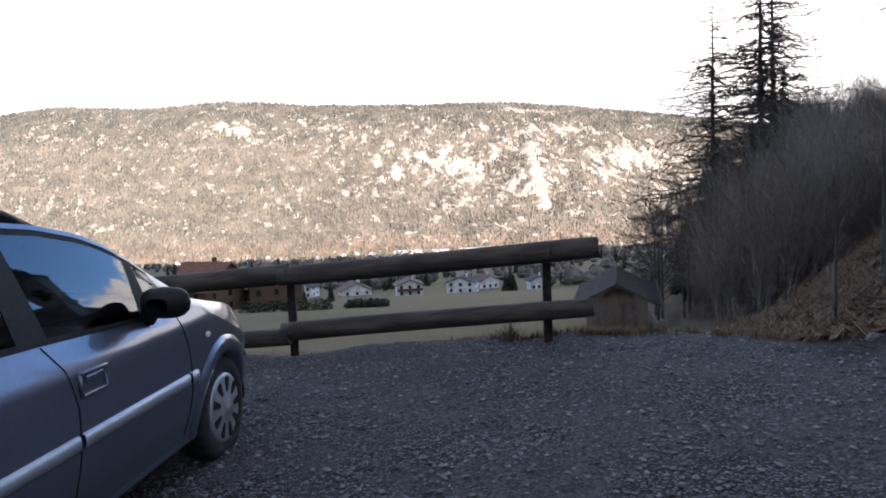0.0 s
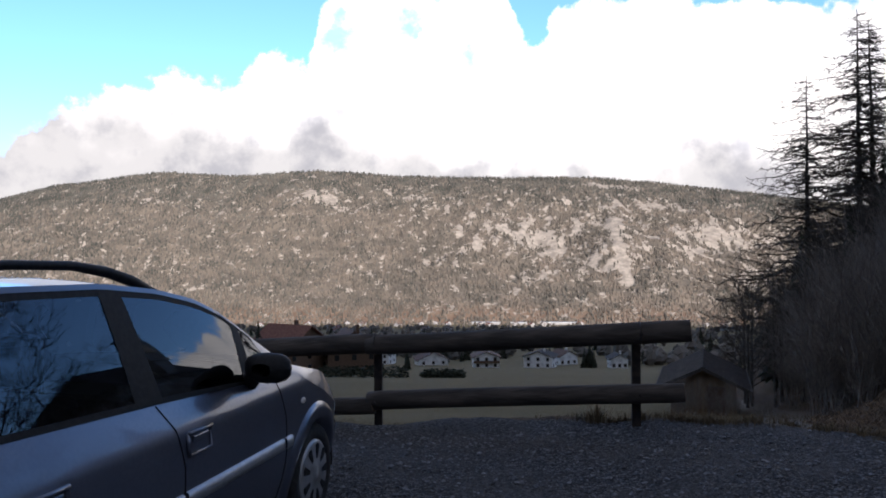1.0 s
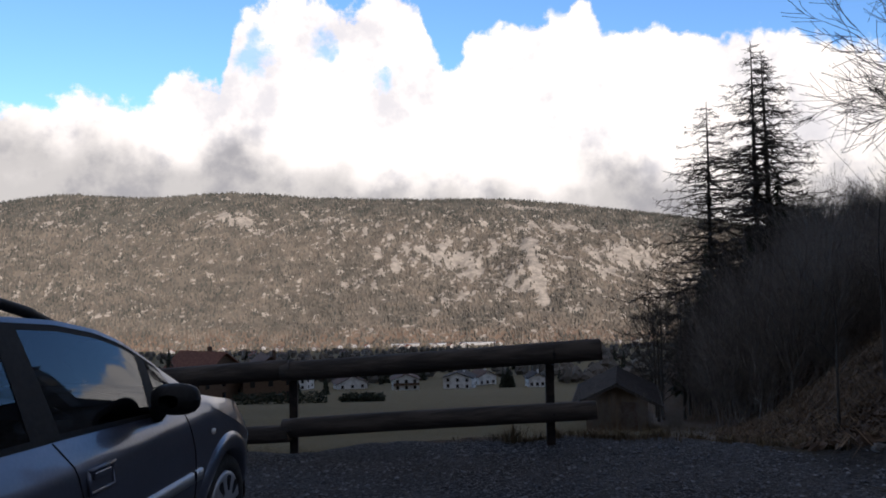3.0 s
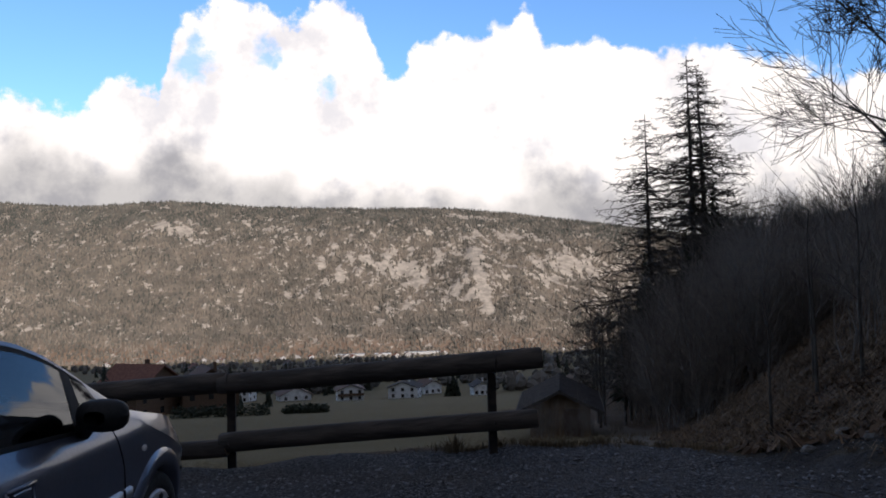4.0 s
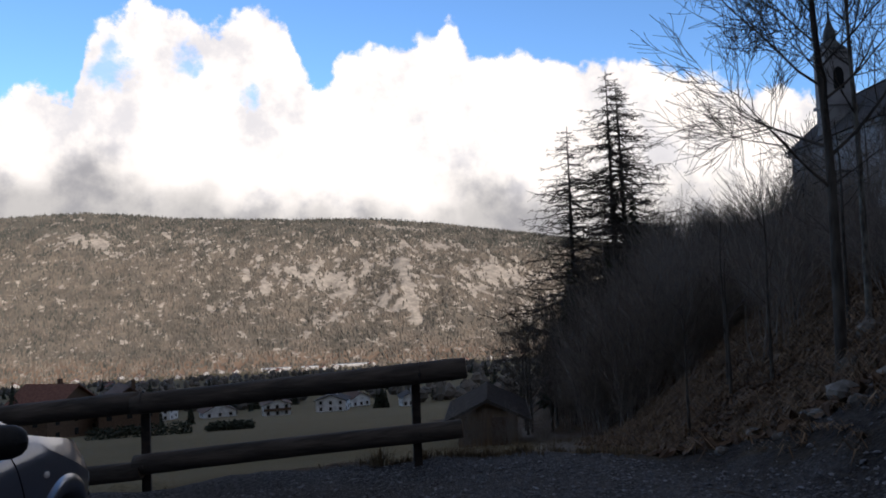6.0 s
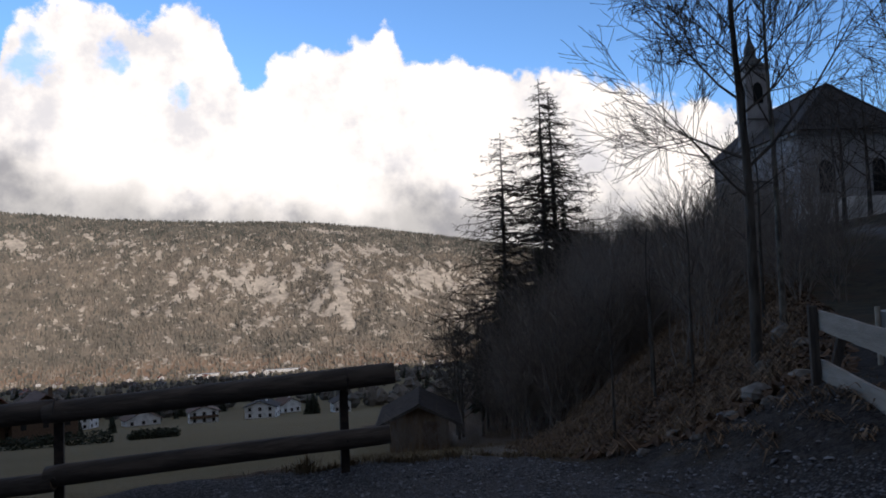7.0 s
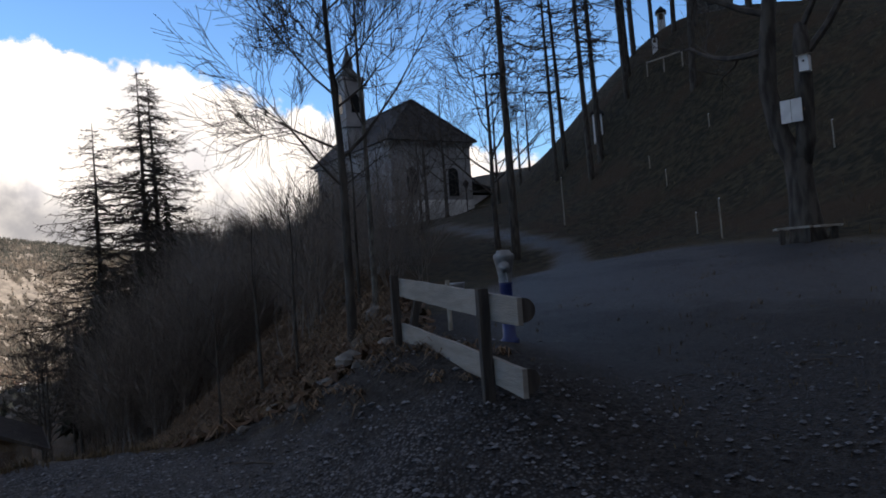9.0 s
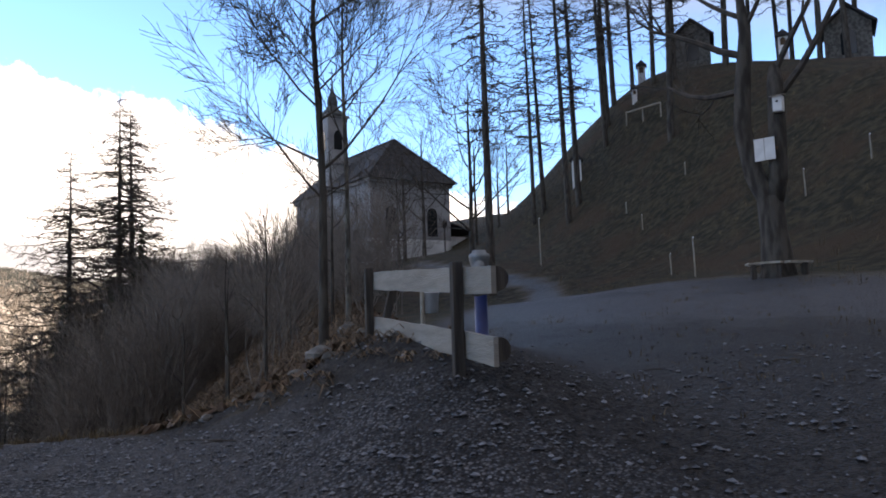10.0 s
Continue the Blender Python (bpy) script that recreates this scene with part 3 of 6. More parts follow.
def build_mountain():
    xs, ys = np.linspace(-2700, 2500, 560), np.linspace(1960, 3000, 130)
    X, Y = np.meshgrid(xs, ys)
    Z = mountain_height(X, Y)
    V = np.clip((Y - 1960) / 940, 0, 1)
    rock = np.zeros_like(Z)
    for i in range(X.shape[0]):
        for j in range(X.shape[1]):
            x, y = X[i, j], Y[i, j]
            f = noise.fractal(Vector((x / 260, y / 420, 1.0)), 0.7, 2.0, 5)
            Z[i, j] += 26 * f * (4 * V[i, j] * (1 - V[i, j])) + 3 * f
            rock[i, j] = rocky(x, y)
    ny, nx = X.shape
    idx = np.arange(nx * ny).reshape(ny, nx)
    faces = np.stack([idx[:-1, :-1], idx[:-1, 1:], idx[1:, 1:], idx[1:, :-1]], -1).reshape(-1, 4)
    me = bpy.data.meshes.new("mountain")
    me.from_pydata(np.stack([X, Y, Z], -1).reshape(-1, 3).tolist(), [], faces.tolist())
    at = me.attributes.new("rock", "FLOAT", "POINT")
    at.data.foreach_set("value", rock.astype(np.float32).ravel())
    at = me.attributes.new("foot", "FLOAT", "POINT")
    at.data.foreach_set("value", (1 - smooth01((V - 0.05) / 0.10)).astype(np.float32).ravel())
    m = bpy.data.materials.new("mountain_side")
    m.use_nodes = True
    nt = m.node_tree
    b = nt.nodes["Principled BSDF"]
    b.inputs["Roughness"].default_value, b.inputs["Specular IOR Level"].default_value = 0.95, 0.1
    pos = nt.nodes.new("ShaderNodeTexCoord").outputs["Object"]

    def tex(s, d):
        n = nt.nodes.new("ShaderNodeTexNoise")
        n.inputs["Scale"].default_value, n.inputs["Detail"].default_value, n.inputs["Roughness"].default_value = s, d, 0.65
        nt.links.new(pos, n.inputs["Vector"])
        return n.outputs["Fac"]

    def mix(f, a, c):
        n = nt.nodes.new("ShaderNodeMix")
        n.data_type = "RGBA"
        for i, v in ((0, f), (6, a), (7, c)):
            if isinstance(v, tuple):
                n.inputs[i].default_value = (*v, 1)
            else:
                nt.links.new(v, n.inputs[i])
        return n.outputs[2]

    def ranged(v, lo, hi):
        n = nt.nodes.new("ShaderNodeMapRange")
        n.interpolation_type = "SMOOTHSTEP"
        nt.links.new(v, n.inputs[0])
        n.inputs[1].default_value, n.inputs[2].default_value = lo, hi
        return n.outputs[0]

    attr = nt.nodes.new("ShaderNodeAttribute")
    attr.attribute_name = "rock"
    add = nt.nodes.new("ShaderNodeMath")
    add.operation = "MULTIPLY_ADD"
    nt.links.new(tex(0.05, 8), add.inputs[0])
    add.inputs[1].default_value = 2.0
    nt.links.new(attr.outputs["Fac"], add.inputs[2])
    # slope colours lightened towards grey, with the air's haze painted in
    soil = mix(ranged(tex(0.02, 6), 0.35, 0.65), (0.105, 0.096, 0.084), (0.175, 0.152, 0.128))
    stone = mix(ranged(tex(0.05, 6), 0.35, 0.65), (0.22, 0.20, 0.18), (0.36, 0.328, 0.29))
    foot = nt.nodes.new("ShaderNodeAttribute")
    foot.attribute_name = "foot"
    soil = mix(foot.outputs["Fac"], soil, mix(ranged(tex(0.03, 5), 0.35, 0.65), (0.15, 0.105, 0.08), (0.20, 0.15, 0.115)))
    nt.links.new(mix(ranged(add.outputs[0], 1.20, 1.45), soil, stone), b.inputs["Base Color"])
    me.materials.append(m)
    me.shade_smooth()
    tagged(new("mountain", me), "sunlit mountain with winter forest, pale cliffs and scree", "mountain", kind="structure")
    # its forest
    rnd = random.Random(5)
    mixed, dark = ([], []), ([], [])
    zi = lambda x, y: (min(max(int((x + 2700) / 5200 * (nx - 1)), 0), nx - 2), min(max(int((y - 1960) / 1040 * (ny - 1)), 0), ny - 2))
    made = 0
    while made < 60000:
        x, y = rnd.uniform(-2650, 2300), 1965 + 960 * rnd.random()
        if abs(math.degrees(math.atan2(x, y))) > 42:
            continue
        bare = rocky(x, y) + rnd.gauss(0, 0.14)
        if bare > 0.30 and rnd.random() < min(1, (bare - 0.30) * 5):
            made += 0.35
            continue
        j, i = zi(x, y)
        fx, fy = (x - xs[j]) / (xs[1] - xs[0]), (y - ys[i]) / (ys[1] - ys[0])
        z = (Z[i, j] * (1 - fx) + Z[i, j + 1] * fx) * (1 - fy) + (Z[i + 1, j] * (1 - fx) + Z[i + 1, j + 1] * fx) * fy
        h, r = rnd.uniform(6, 12), rnd.uniform(2.2, 3.8)
        turn = rnd.random() * 6
        v = (y - 1960) / 940
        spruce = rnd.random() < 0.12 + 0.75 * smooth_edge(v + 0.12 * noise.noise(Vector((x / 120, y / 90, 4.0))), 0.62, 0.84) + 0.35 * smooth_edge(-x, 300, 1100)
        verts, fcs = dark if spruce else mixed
        k = len(verts)
        for q in range(4):
            verts.append((x + r * math.cos(turn + q * 1.571), y + r * math.sin(turn + q * 1.571), z - 1))
        verts.append((x, y, z + h))
        fcs += [(k + q, k + (q + 1) % 4, k + 4) for q in range(4)]
        made += 1
    for name, (verts, fcs), mat, label in (("mountain_forest", mixed, HAZY_FOREST, "distant mixed winter forest covering the mountain side"),
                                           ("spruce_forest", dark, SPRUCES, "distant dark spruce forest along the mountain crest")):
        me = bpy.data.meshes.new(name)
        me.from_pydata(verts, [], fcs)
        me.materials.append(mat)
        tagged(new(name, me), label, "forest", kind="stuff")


build_mountain()

# ---- the parked car ----
CAR_LEN, FRONT_HUB, REAR_HUB, HUB_Z, WHEEL_R = 4.30, 3.48, 0.76, 0.30, 0.31


def roof_z(u):
    return float(np.interp(u, [0, 0.10, 0.30, 0.55, 0.9, 1.3, 1.8, 2.15, 2.42, 2.60, 2.76, 2.92, 3.08, 3.22, 3.42, 3.66, 3.88, 4.06, 4.18, 4.26, 4.30],
                           [0.86, 1.05, 1.36, 1.51, 1.57, 1.585, 1.575, 1.535, 1.475, 1.405, 1.315, 1.215, 1.12, 1.045, 0.995, 0.945, 0.89, 0.815, 0.72, 0.61, 0.50]))


def belt_z(u):
    return min(float(np.interp(u, [0, 0.3, 1.0, 2.0, 2.9, 3.3, 4.3], [1.06, 1.09, 1.085, 1.04, 0.985, 0.93, 0.50])), roof_z(u) - 0.035)


def car_width(u):
    return float(np.interp(u, [0, 0.08, 0.3, 0.7, 3.3, 3.7, 3.95, 4.12, 4.22, 4.30], [0.66, 0.76, 0.83, 0.86, 0.86, 0.84, 0.79, 0.70, 0.60, 0.46]))


def flank(u, z):
    """Half the car's width at a height under the belt line."""
    w = car_width(u)
    return w * float(np.interp(z, [0.16, 0.24, 0.40, 0.55, 0.68, 0.80, 0.89, 0.925, 1.0, 1.10], [0.86, 0.925, 0.975, 1.0, 1.002, 0.996, 0.985, 0.972, 0.932, 0.875]))


def cabin(u, q):
    """A point of the side over the belt line: q is 0 at the belt, 1 at the roof's edge."""
    zb, zr = belt_z(u), roof_z(u)
    lean = 0.265 * (zr - zb)
    w = flank(u, zb) - lean * q - 0.02 * q * q
    return Vector((u, w, zb + (zr - 0.03 - zb) * q))


def mirrored(shape):
    n = len(shape.v)
    out = Shape()
    out.v = shape.v + [Vector((p.x, -p.y, p.z)) for p in shape.v]
    out.f = shape.f + [tuple(n + i for i in reversed(f)) for f in shape.f]
    return out


def cabin_patch(lo, hi, q0=0.0, q1=1.0, push=0.0, cols=8, rows=6, side=1):
    """A piece of the cabin's side between two slanting edges, each (u at the belt, u at the roof)."""
    s = Shape()
    rws = []
    for r in range(rows + 1):
        q = q0 + (q1 - q0) * r / rows
        a, b = lo[0] + (lo[1] - lo[0]) * q, hi[0] + (hi[1] - hi[0]) * q
        line = []
        for c in range(cols + 1):
            p = cabin(a + (b - a) * c / cols, q)
            line.append(Vector((p.x, (p.y + push) * side, p.z)))
        rws.append(line)
    if side < 0:
        rws = [list(reversed(r)) for r in rws]
    return s.grid(rws)


def build_car():
    # the car is drawn with x to the nose and y to its right; flip() turns that into a right-handed frame
    car = thing("car", Matrix.Translation((-1.69, 1.235, land_at(-1.0, 3.4) - 0.005)) @ Matrix.Rotation(math.atan2(0.991, 0.134), 4, "Z"),
                "blue-grey metallic family car parked on the gravel", "car")

    def flip(s):
        s.v = [Vector((p.x, -p.y, p.z)) for p in s.v]
        s.f = [tuple(reversed(f)) for f in s.f]
        return s

    us = np.concatenate([np.arange(0, 4.0, 0.04), np.arange(4.0, 4.301, 0.03)])
    levels = np.linspace(0, 1, 33)
    low = Shape()
    rows = []
    for u in us:
        zb = belt_z(u)
        bottom = 0.245
        rows.append([Vector((u, flank(u, bottom + (zb - bottom) * k), bottom + (zb - bottom) * k)) for k in levels])
    n = len(levels)
    for r in rows:
        low.v.extend(r)
    for i in range(len(rows) - 1):
        for k in range(n - 1):
            c = (rows[i][k] + rows[i + 1][k + 1]) / 2
            if min(math.hypot(c.x - FRONT_HUB, c.z - HUB_Z), math.hypot(c.x - REAR_HUB, c.z - HUB_Z)) < 0.385:
                continue
            low.f.append((i * n + k, i * n + k + 1, (i + 1) * n + k + 1, (i + 1) * n + k))
    body = mirrored(low)
    # nose and tail
    for u, order in ((0.0, 1), (4.30, -1)):
        zb = belt_z(u)
        line = [Vector((u, flank(u, 0.245 + (zb - 0.245) * k), 0.245 + (zb - 0.245) * k)) for k in levels]
        body.grid([line, [Vector((u, -p.y, p.z)) for p in line]][::order])
    body.grid([[Vector((u, s * flank(u, 0.245), 0.245)) for u in us] for s in (1, -1)])
    part("body", flip(body), CAR_PAINT, car, smooth=True)
    # bonnet and roof skins, arched across
    def skin(u0, u1, step):
        s = Shape()
        rws = []
        for u in np.arange(u0, u1 + step / 2, step):
            e = cabin(u, 1.0)
            line = []
            for c in np.linspace(-1, 1, 15):
                arch = (1 - abs(c) ** 2.6)
                line.append(Vector((u, e.y * c, e.z + (roof_z(u) - e.z) * arch)))
            rws.append(line)
        return s.grid(rws)

    part("roof", flip(skin(0.52, 2.32, 0.06)), CAR_PAINT, car, smooth=True)
    part("bonnet", flip(skin(3.16, 4.30, 0.05)), CAR_PAINT, car, "sloping bonnet", smooth=True)
    def outward(s):
        """Turn every face away from the cabin's middle."""
        for i, f in enumerate(s.f):
            a, b2, c = s.v[f[0]], s.v[f[1]], s.v[f[2]]
            if (b2 - a).cross(c - a).dot((a + b2 + c) / 3 - Vector((1.8, 0, 0.9))) < 0:
                s.f[i] = tuple(reversed(f))
        return s

    part("windscreen", outward(flip(skin(2.32, 3.16, 0.05))), CAR_GLASS, car, "tinted windscreen", smooth=True)
    part("rear_window", outward(flip(skin(0.06, 0.52, 0.05))), CAR_GLASS, car, "tinted rear window", smooth=True)
    # the sides of the cabin: pillars and panes
    for side in (1, -1):
        for lo, hi, mat, name, push in (((0.0, 0.0), (0.34, 0.42), CAR_PAINT, "rear_pillar", 0), ((0.34, 0.42), (0.95, 0.90), CAR_GLASS, "quarter_window", 0),
                                        ((0.95, 0.90), (1.04, 0.99), CAR_BLACK, "door_pillar", 0), ((1.04, 0.99), (1.81, 1.77), CAR_GLASS, "rear_door_window", 0),
                                        ((1.81, 1.77), (1.985, 1.90), CAR_BLACK, "centre_pillar", 0.003), ((1.985, 1.90), (2.66, 2.70), CAR_GLASS, "front_door_window", 0),
                                        ((2.66, 2.70), (2.76, 2.76), CAR_BLACK, "mirror_pillar", 0.002), ((2.76, 2.76), (3.10, 2.86), CAR_GLASS, "front_quarter_window", 0),
                                        ((3.10, 2.86), (3.22, 2.95), CAR_PAINT, "front_pillar", 0), ((3.22, 2.95), (4.30, 4.30), CAR_PAINT, "wing_top", 0)):
            top = 0.90 if mat is CAR_GLASS else 1.0
            part(name, outward(flip(cabin_patch(lo, hi, 0.03 if mat is CAR_GLASS else 0.0, top, push, 20, 6, side))), mat, car, smooth=True)
        # frames over and under the panes
        part("window_frame", flip(cabin_patch((0.34, 0.42), (3.10, 2.86), 0.90, 0.955, 0.001, 40, 2, side)), CAR_BLACK, car, smooth=True)
        part("roof_edge", flip(cabin_patch((0.34, 0.42), (3.10, 2.86), 0.955, 1.0, 0.004, 40, 2, side)), CAR_PAINT, car, smooth=True)
        part("belt_strip", flip(cabin_patch((0.30, 0.30), (3.0, 3.0), -0.015, 0.035, 0.006, 40, 2, side)), CAR_BLACK, car, smooth=True)
        # roof rail
        pts = [Vector((u, side * (cabin(u, 1.0).y - 0.045), roof_z(u) + h)) for u, h in ((0.50, -0.02), (0.62, 0.03), (0.9, 0.045), (1.4, 0.045), (1.7, 0.042), (1.9, 0.025), (2.05, 0.0), (2.2, -0.035))]
        rail = Shape().tube(pts, [0.016, 0.018, 0.018, 0.018, 0.019, 0.024, 0.026, 0.02], 8)
        part("roof_rail", flip(rail), CAR_BLACK, car, "black roof rail", smooth=True)
        # rubbing strip, in lengths broken at the door gaps
        for u0, u1 in ((1.06, 2.0), (2.03, 2.98), (3.01, 3.09)):
            z0 = 0.615
            s = Shape()
            rws = []
            for u in np.linspace(u0, u1, 12):
                zz = z0 - 0.008 * (u - 2)
                w = flank(u, zz)
                rws.append([Vector((u, side * (w + o), zz + h)) for o, h in ((-0.004, -0.034), (0.014, -0.028), (0.018, 0.0), (0.014, 0.028), (-0.004, 0.034))])
            s.grid(rws if side > 0 else [list(reversed(r)) for r in rws])
            part("rubbing_strip", flip(s), CAR_SILVER, car, "pale silver side strip", smooth=True)
        # sill
        rws = [[Vector((u, side * (flank(u, 0.24) + o), z)) for o, z in ((-0.05, 0.225), (0.0, 0.23), (0.014, 0.25), (0.004, 0.285))] for u in np.linspace(1.12, 3.08, 20)]
        part("sill", flip(Shape().grid(rws if side > 0 else [list(reversed(r)) for r in rws])), CAR_PAINT, car, smooth=True)
        # door gaps
        for pts in ([(1.97, 0.30), (2.01, 0.5), (2.03, 0.75), (1.99, 0.92), (1.925, 1.03)], [(2.98, 0.30), (3.03, 0.5), (3.03, 0.75), (2.97, 0.96)], [(1.12, 0.55), (1.05, 0.8), (1.0, 1.05)]):
            line = [Vector((u, side * (flank(u, z) + 0.0005), z)) for u, z in pts]
            fine_line = [line[0].lerp(line[1], 0)]
            for a, b in zip(line, line[1:]):
                fine_line += [Vector((a.x + (b.x - a.x) * t, side * (flank(a.x + (b.x - a.x) * t, a.z + (b.z - a.z) * t) + 0.0005), a.z + (b.z - a.z) * t)) for t in (0.25, 0.5, 0.75, 1.0)]
            part("door_gap", flip(Shape().tube(fine_line, [0.0042] * len(fine_line), 4)), CAR_BLACK, car)
        # handles
        for u in (2.145, 1.24):
            z = 0.84
            w = flank(u, z)
            cup = Shape().box(u - 0.075, u + 0.075, side * (w - 0.004) if side > 0 else side * (w + 0.006), side * (w + 0.006) if side > 0 else side * (w - 0.004), z - 0.042, z + 0.042)
            handle = part("door_handle", flip(cup), CAR_PAINT, car, "recessed door handle", bevel=0.012)
            bar = Shape().tube([Vector((u + d, side * (w + o), z + h)) for d, o, h in ((-0.09, 0.004, 0.048), (-0.085, 0.016, 0.05), (0.085, 0.016, 0.05), (0.09, 0.004, 0.048), (0.09, 0.012, -0.046), (-0.09, 0.012, -0.046), (-0.09, 0.004, 0.048))], [0.010] * 7, 6)
            part("handle_rim", flip(bar), CAR_PAINT, handle, smooth=True)
            part("handle_grip", flip(Shape().box(u - 0.06, u + 0.065, side * (w + 0.005) if side > 0 else side * (w + 0.016), side * (w + 0.016) if side > 0 else side * (w + 0.005), z + 0.002, z + 0.034)), CAR_PAINT, handle, bevel=0.006)
        # door mirror
        mc = Vector((2.62, side * (flank(2.66, 0.95) + 0.12), 1.085))
        shell = Shape()
        rws = []
        for i in range(11):
            t = i / 10
            r = math.sin(math.pi * min(1, 0.06 + 0.94 * t)) ** 0.55
            line = []
            for k in range(17):
                a = 2 * math.pi * k / 16
                line.append(mc + Vector((-0.06 + 0.17 * t, side * 0.125 * r * math.copysign(abs(math.cos(a)) ** 0.75, math.cos(a)), 0.078 * r * math.copysign(abs(math.sin(a)) ** 0.75, math.sin(a)))))
            rws.append(line)
        mirror = part("door_mirror", flip(shell.grid(rws)), CAR_BLACK, car, "black door mirror", smooth=True)
        part("mirror_foot", flip(Shape().tube([Vector((2.72, side * (flank(2.72, 0.95) - 0.02), 0.995)), mc + Vector((0.0, -side * 0.06, -0.03))], [0.045, 0.04], 8)), CAR_BLACK, mirror)
        # wheels with covers, arches
        for hub in (FRONT_HUB, REAR_HUB):
            w = 0.83
            turn = Matrix.Translation((hub, side * w, HUB_Z)) @ Matrix.Rotation(-side * math.pi / 2, 4, "X")
            tyre = Shape().lathe([(0.20, -0.18), (0.285, -0.18), (0.308, -0.155), (0.31, -0.03), (0.298, -0.004), (0.255, 0.006), (0.215, 0.0), (0.205, -0.02)], 40, turn)
            wheel = part("wheel", flip(tyre), RUBBER, car, "worn black tyre", smooth=True)
            cover = Shape().lathe([(0.212, -0.02), (0.208, 0.002), (0.19, 0.010), (0.12, 0.016), (0.05, 0.020), (0.04, 0.026), (0.0, 0.027)], 40, turn)
            cap = part("hubcap", flip(cover), HUBCAP, wheel, "silver plastic wheel cover", smooth=True)
            for k in range(9):
                slot = Shape().prism([(0.095, -0.011), (0.178, -0.026), (0.186, 0.0), (0.178, 0.026), (0.095, 0.011)], 0.004)
                rot = turn @ Matrix.Rotation(2 * math.pi * k / 9, 4, "Z") @ Matrix.Translation((0, 0, 0.0125)) @ Matrix.Rotation(math.radians(-90), 4, "X") @ Matrix.Translation((0, -0.003, 0))
                slot.v = [rot @ p + Vector((0, side * 0.003, 0)) for p in slot.v]
                part("slot", flip(slot), CAR_BLACK, cap)
            arc = [math.radians(a) for a in range(-8, 189, 7)]
            rws = []
            for a in arc:
                u, z = hub + 0.395 * math.cos(a), HUB_Z + 0.395 * math.sin(a)
                u2, z2 = hub + 0.345 * math.cos(a), HUB_Z + 0.345 * math.sin(a)
                u3, z3 = hub + 0.445 * math.cos(a), HUB_Z + 0.445 * math.sin(a)
                z3, z, z2 = max(z3, 0.245), max(z, 0.245), max(z2, 0.245)
                rws.append([Vector((u3, side * (flank(u3, z3) - 0.002), z3)), Vector(((u + u3) / 2, side * (flank(u, z) + 0.018), (z + z3) / 2)), Vector((u, side * (flank(u, z) + 0.022), z)),
                            Vector((u2, side * (flank(u2, z2) + 0.012), z2)), Vector((u2, side * (flank(u2, z2) - 0.22), z2))])
            part("wheel_arch", flip(Shape().grid(rws if side < 0 else [list(reversed(r)) for r in rws])), CAR_PAINT, car, smooth=True)
            rws = [[Vector((hub + 0.39 * math.cos(a), side * wy, HUB_Z + 0.39 * math.sin(a))) for wy in (0.80, 0.52)] for a in arc]
            rws2 = [[Vector((hub + 0.40 * math.cos(a) * r, side * 0.56, HUB_Z + 0.40 * math.sin(a) * r)) for r in (0, 1)] for a in arc]
            part("wheel_well", flip(Shape().grid(rws).grid(rws2)), CAR_BLACK, car)
        # lamps
        rws = [[Vector((u, side * (flank(u, z) + 0.003), z)) for z in np.linspace(0.60, min(0.76, belt_z(u)), 5)] for u in np.linspace(3.90, 4.22, 9)]
        part("headlamp", flip(Shape().grid(rws if side > 0 else [list(reversed(r)) for r in rws])), LAMP_CLEAR, car, "clear headlamp", smooth=True)
        u, z = 3.27, 0.795
        part("side_repeater", flip(Shape().lathe([(0.018, -0.004), (0.017, 0.006), (0.0, 0.010)], 12, Matrix.Translation((u, side * flank(u, z), z)) @ Matrix.Rotation(-side * math.pi / 2, 4, "X") @ Matrix.Diagonal((1.5, 1, 1, 1)))), LAMP_AMBER, car)
        rws = [[Vector((u, side * (flank(u, z) + 0.012), z)) for z in (0.24, 0.36, 0.46, 0.52)] for u in np.linspace(3.84, 4.29, 10)]
        part("bumper", flip(Shape().grid(rws if side > 0 else [list(reversed(r)) for r in rws])), CAR_PAINT, car, smooth=True)
    # inside
    for u, w in ((1.75, 0.38), (1.75, -0.38), (0.85, 0.40), (0.85, -0.40)):
        s = Shape().box(u - 0.1, u + 0.42, w - 0.24, w + 0.24, 0.36, 0.56).box(u - 0.20, u - 0.04, w - 0.23, w + 0.23, 0.5, 1.12).box(u - 0.2, u - 0.1, w - 0.13, w + 0.13, 1.15, 1.36)
        part("car_seat", flip(s), SEAT, car, bevel=0.04)
    part("dashboard", flip(Shape().box(2.55, 3.0, -0.70, 0.70, 0.62, 0.92)), CAR_BLACK, car, bevel=0.06)
    part("floor_pan", flip(Shape().box(0.15, 3.1, -0.70, 0.70, 0.22, 0.30)), CAR_BLACK, car)
    ring = [Vector((2.42 + 0.06 * math.cos(a), 0.38 * -1 + 0.18 * math.sin(a), 0.92 + 0.17 * math.cos(a))) for a in np.linspace(0, 2 * math.pi, 21)]
    part("steering_wheel", flip(Shape().tube(ring, [0.014] * 21, 6)), CAR_BLACK, car, smooth=True)
    return car


build_car()


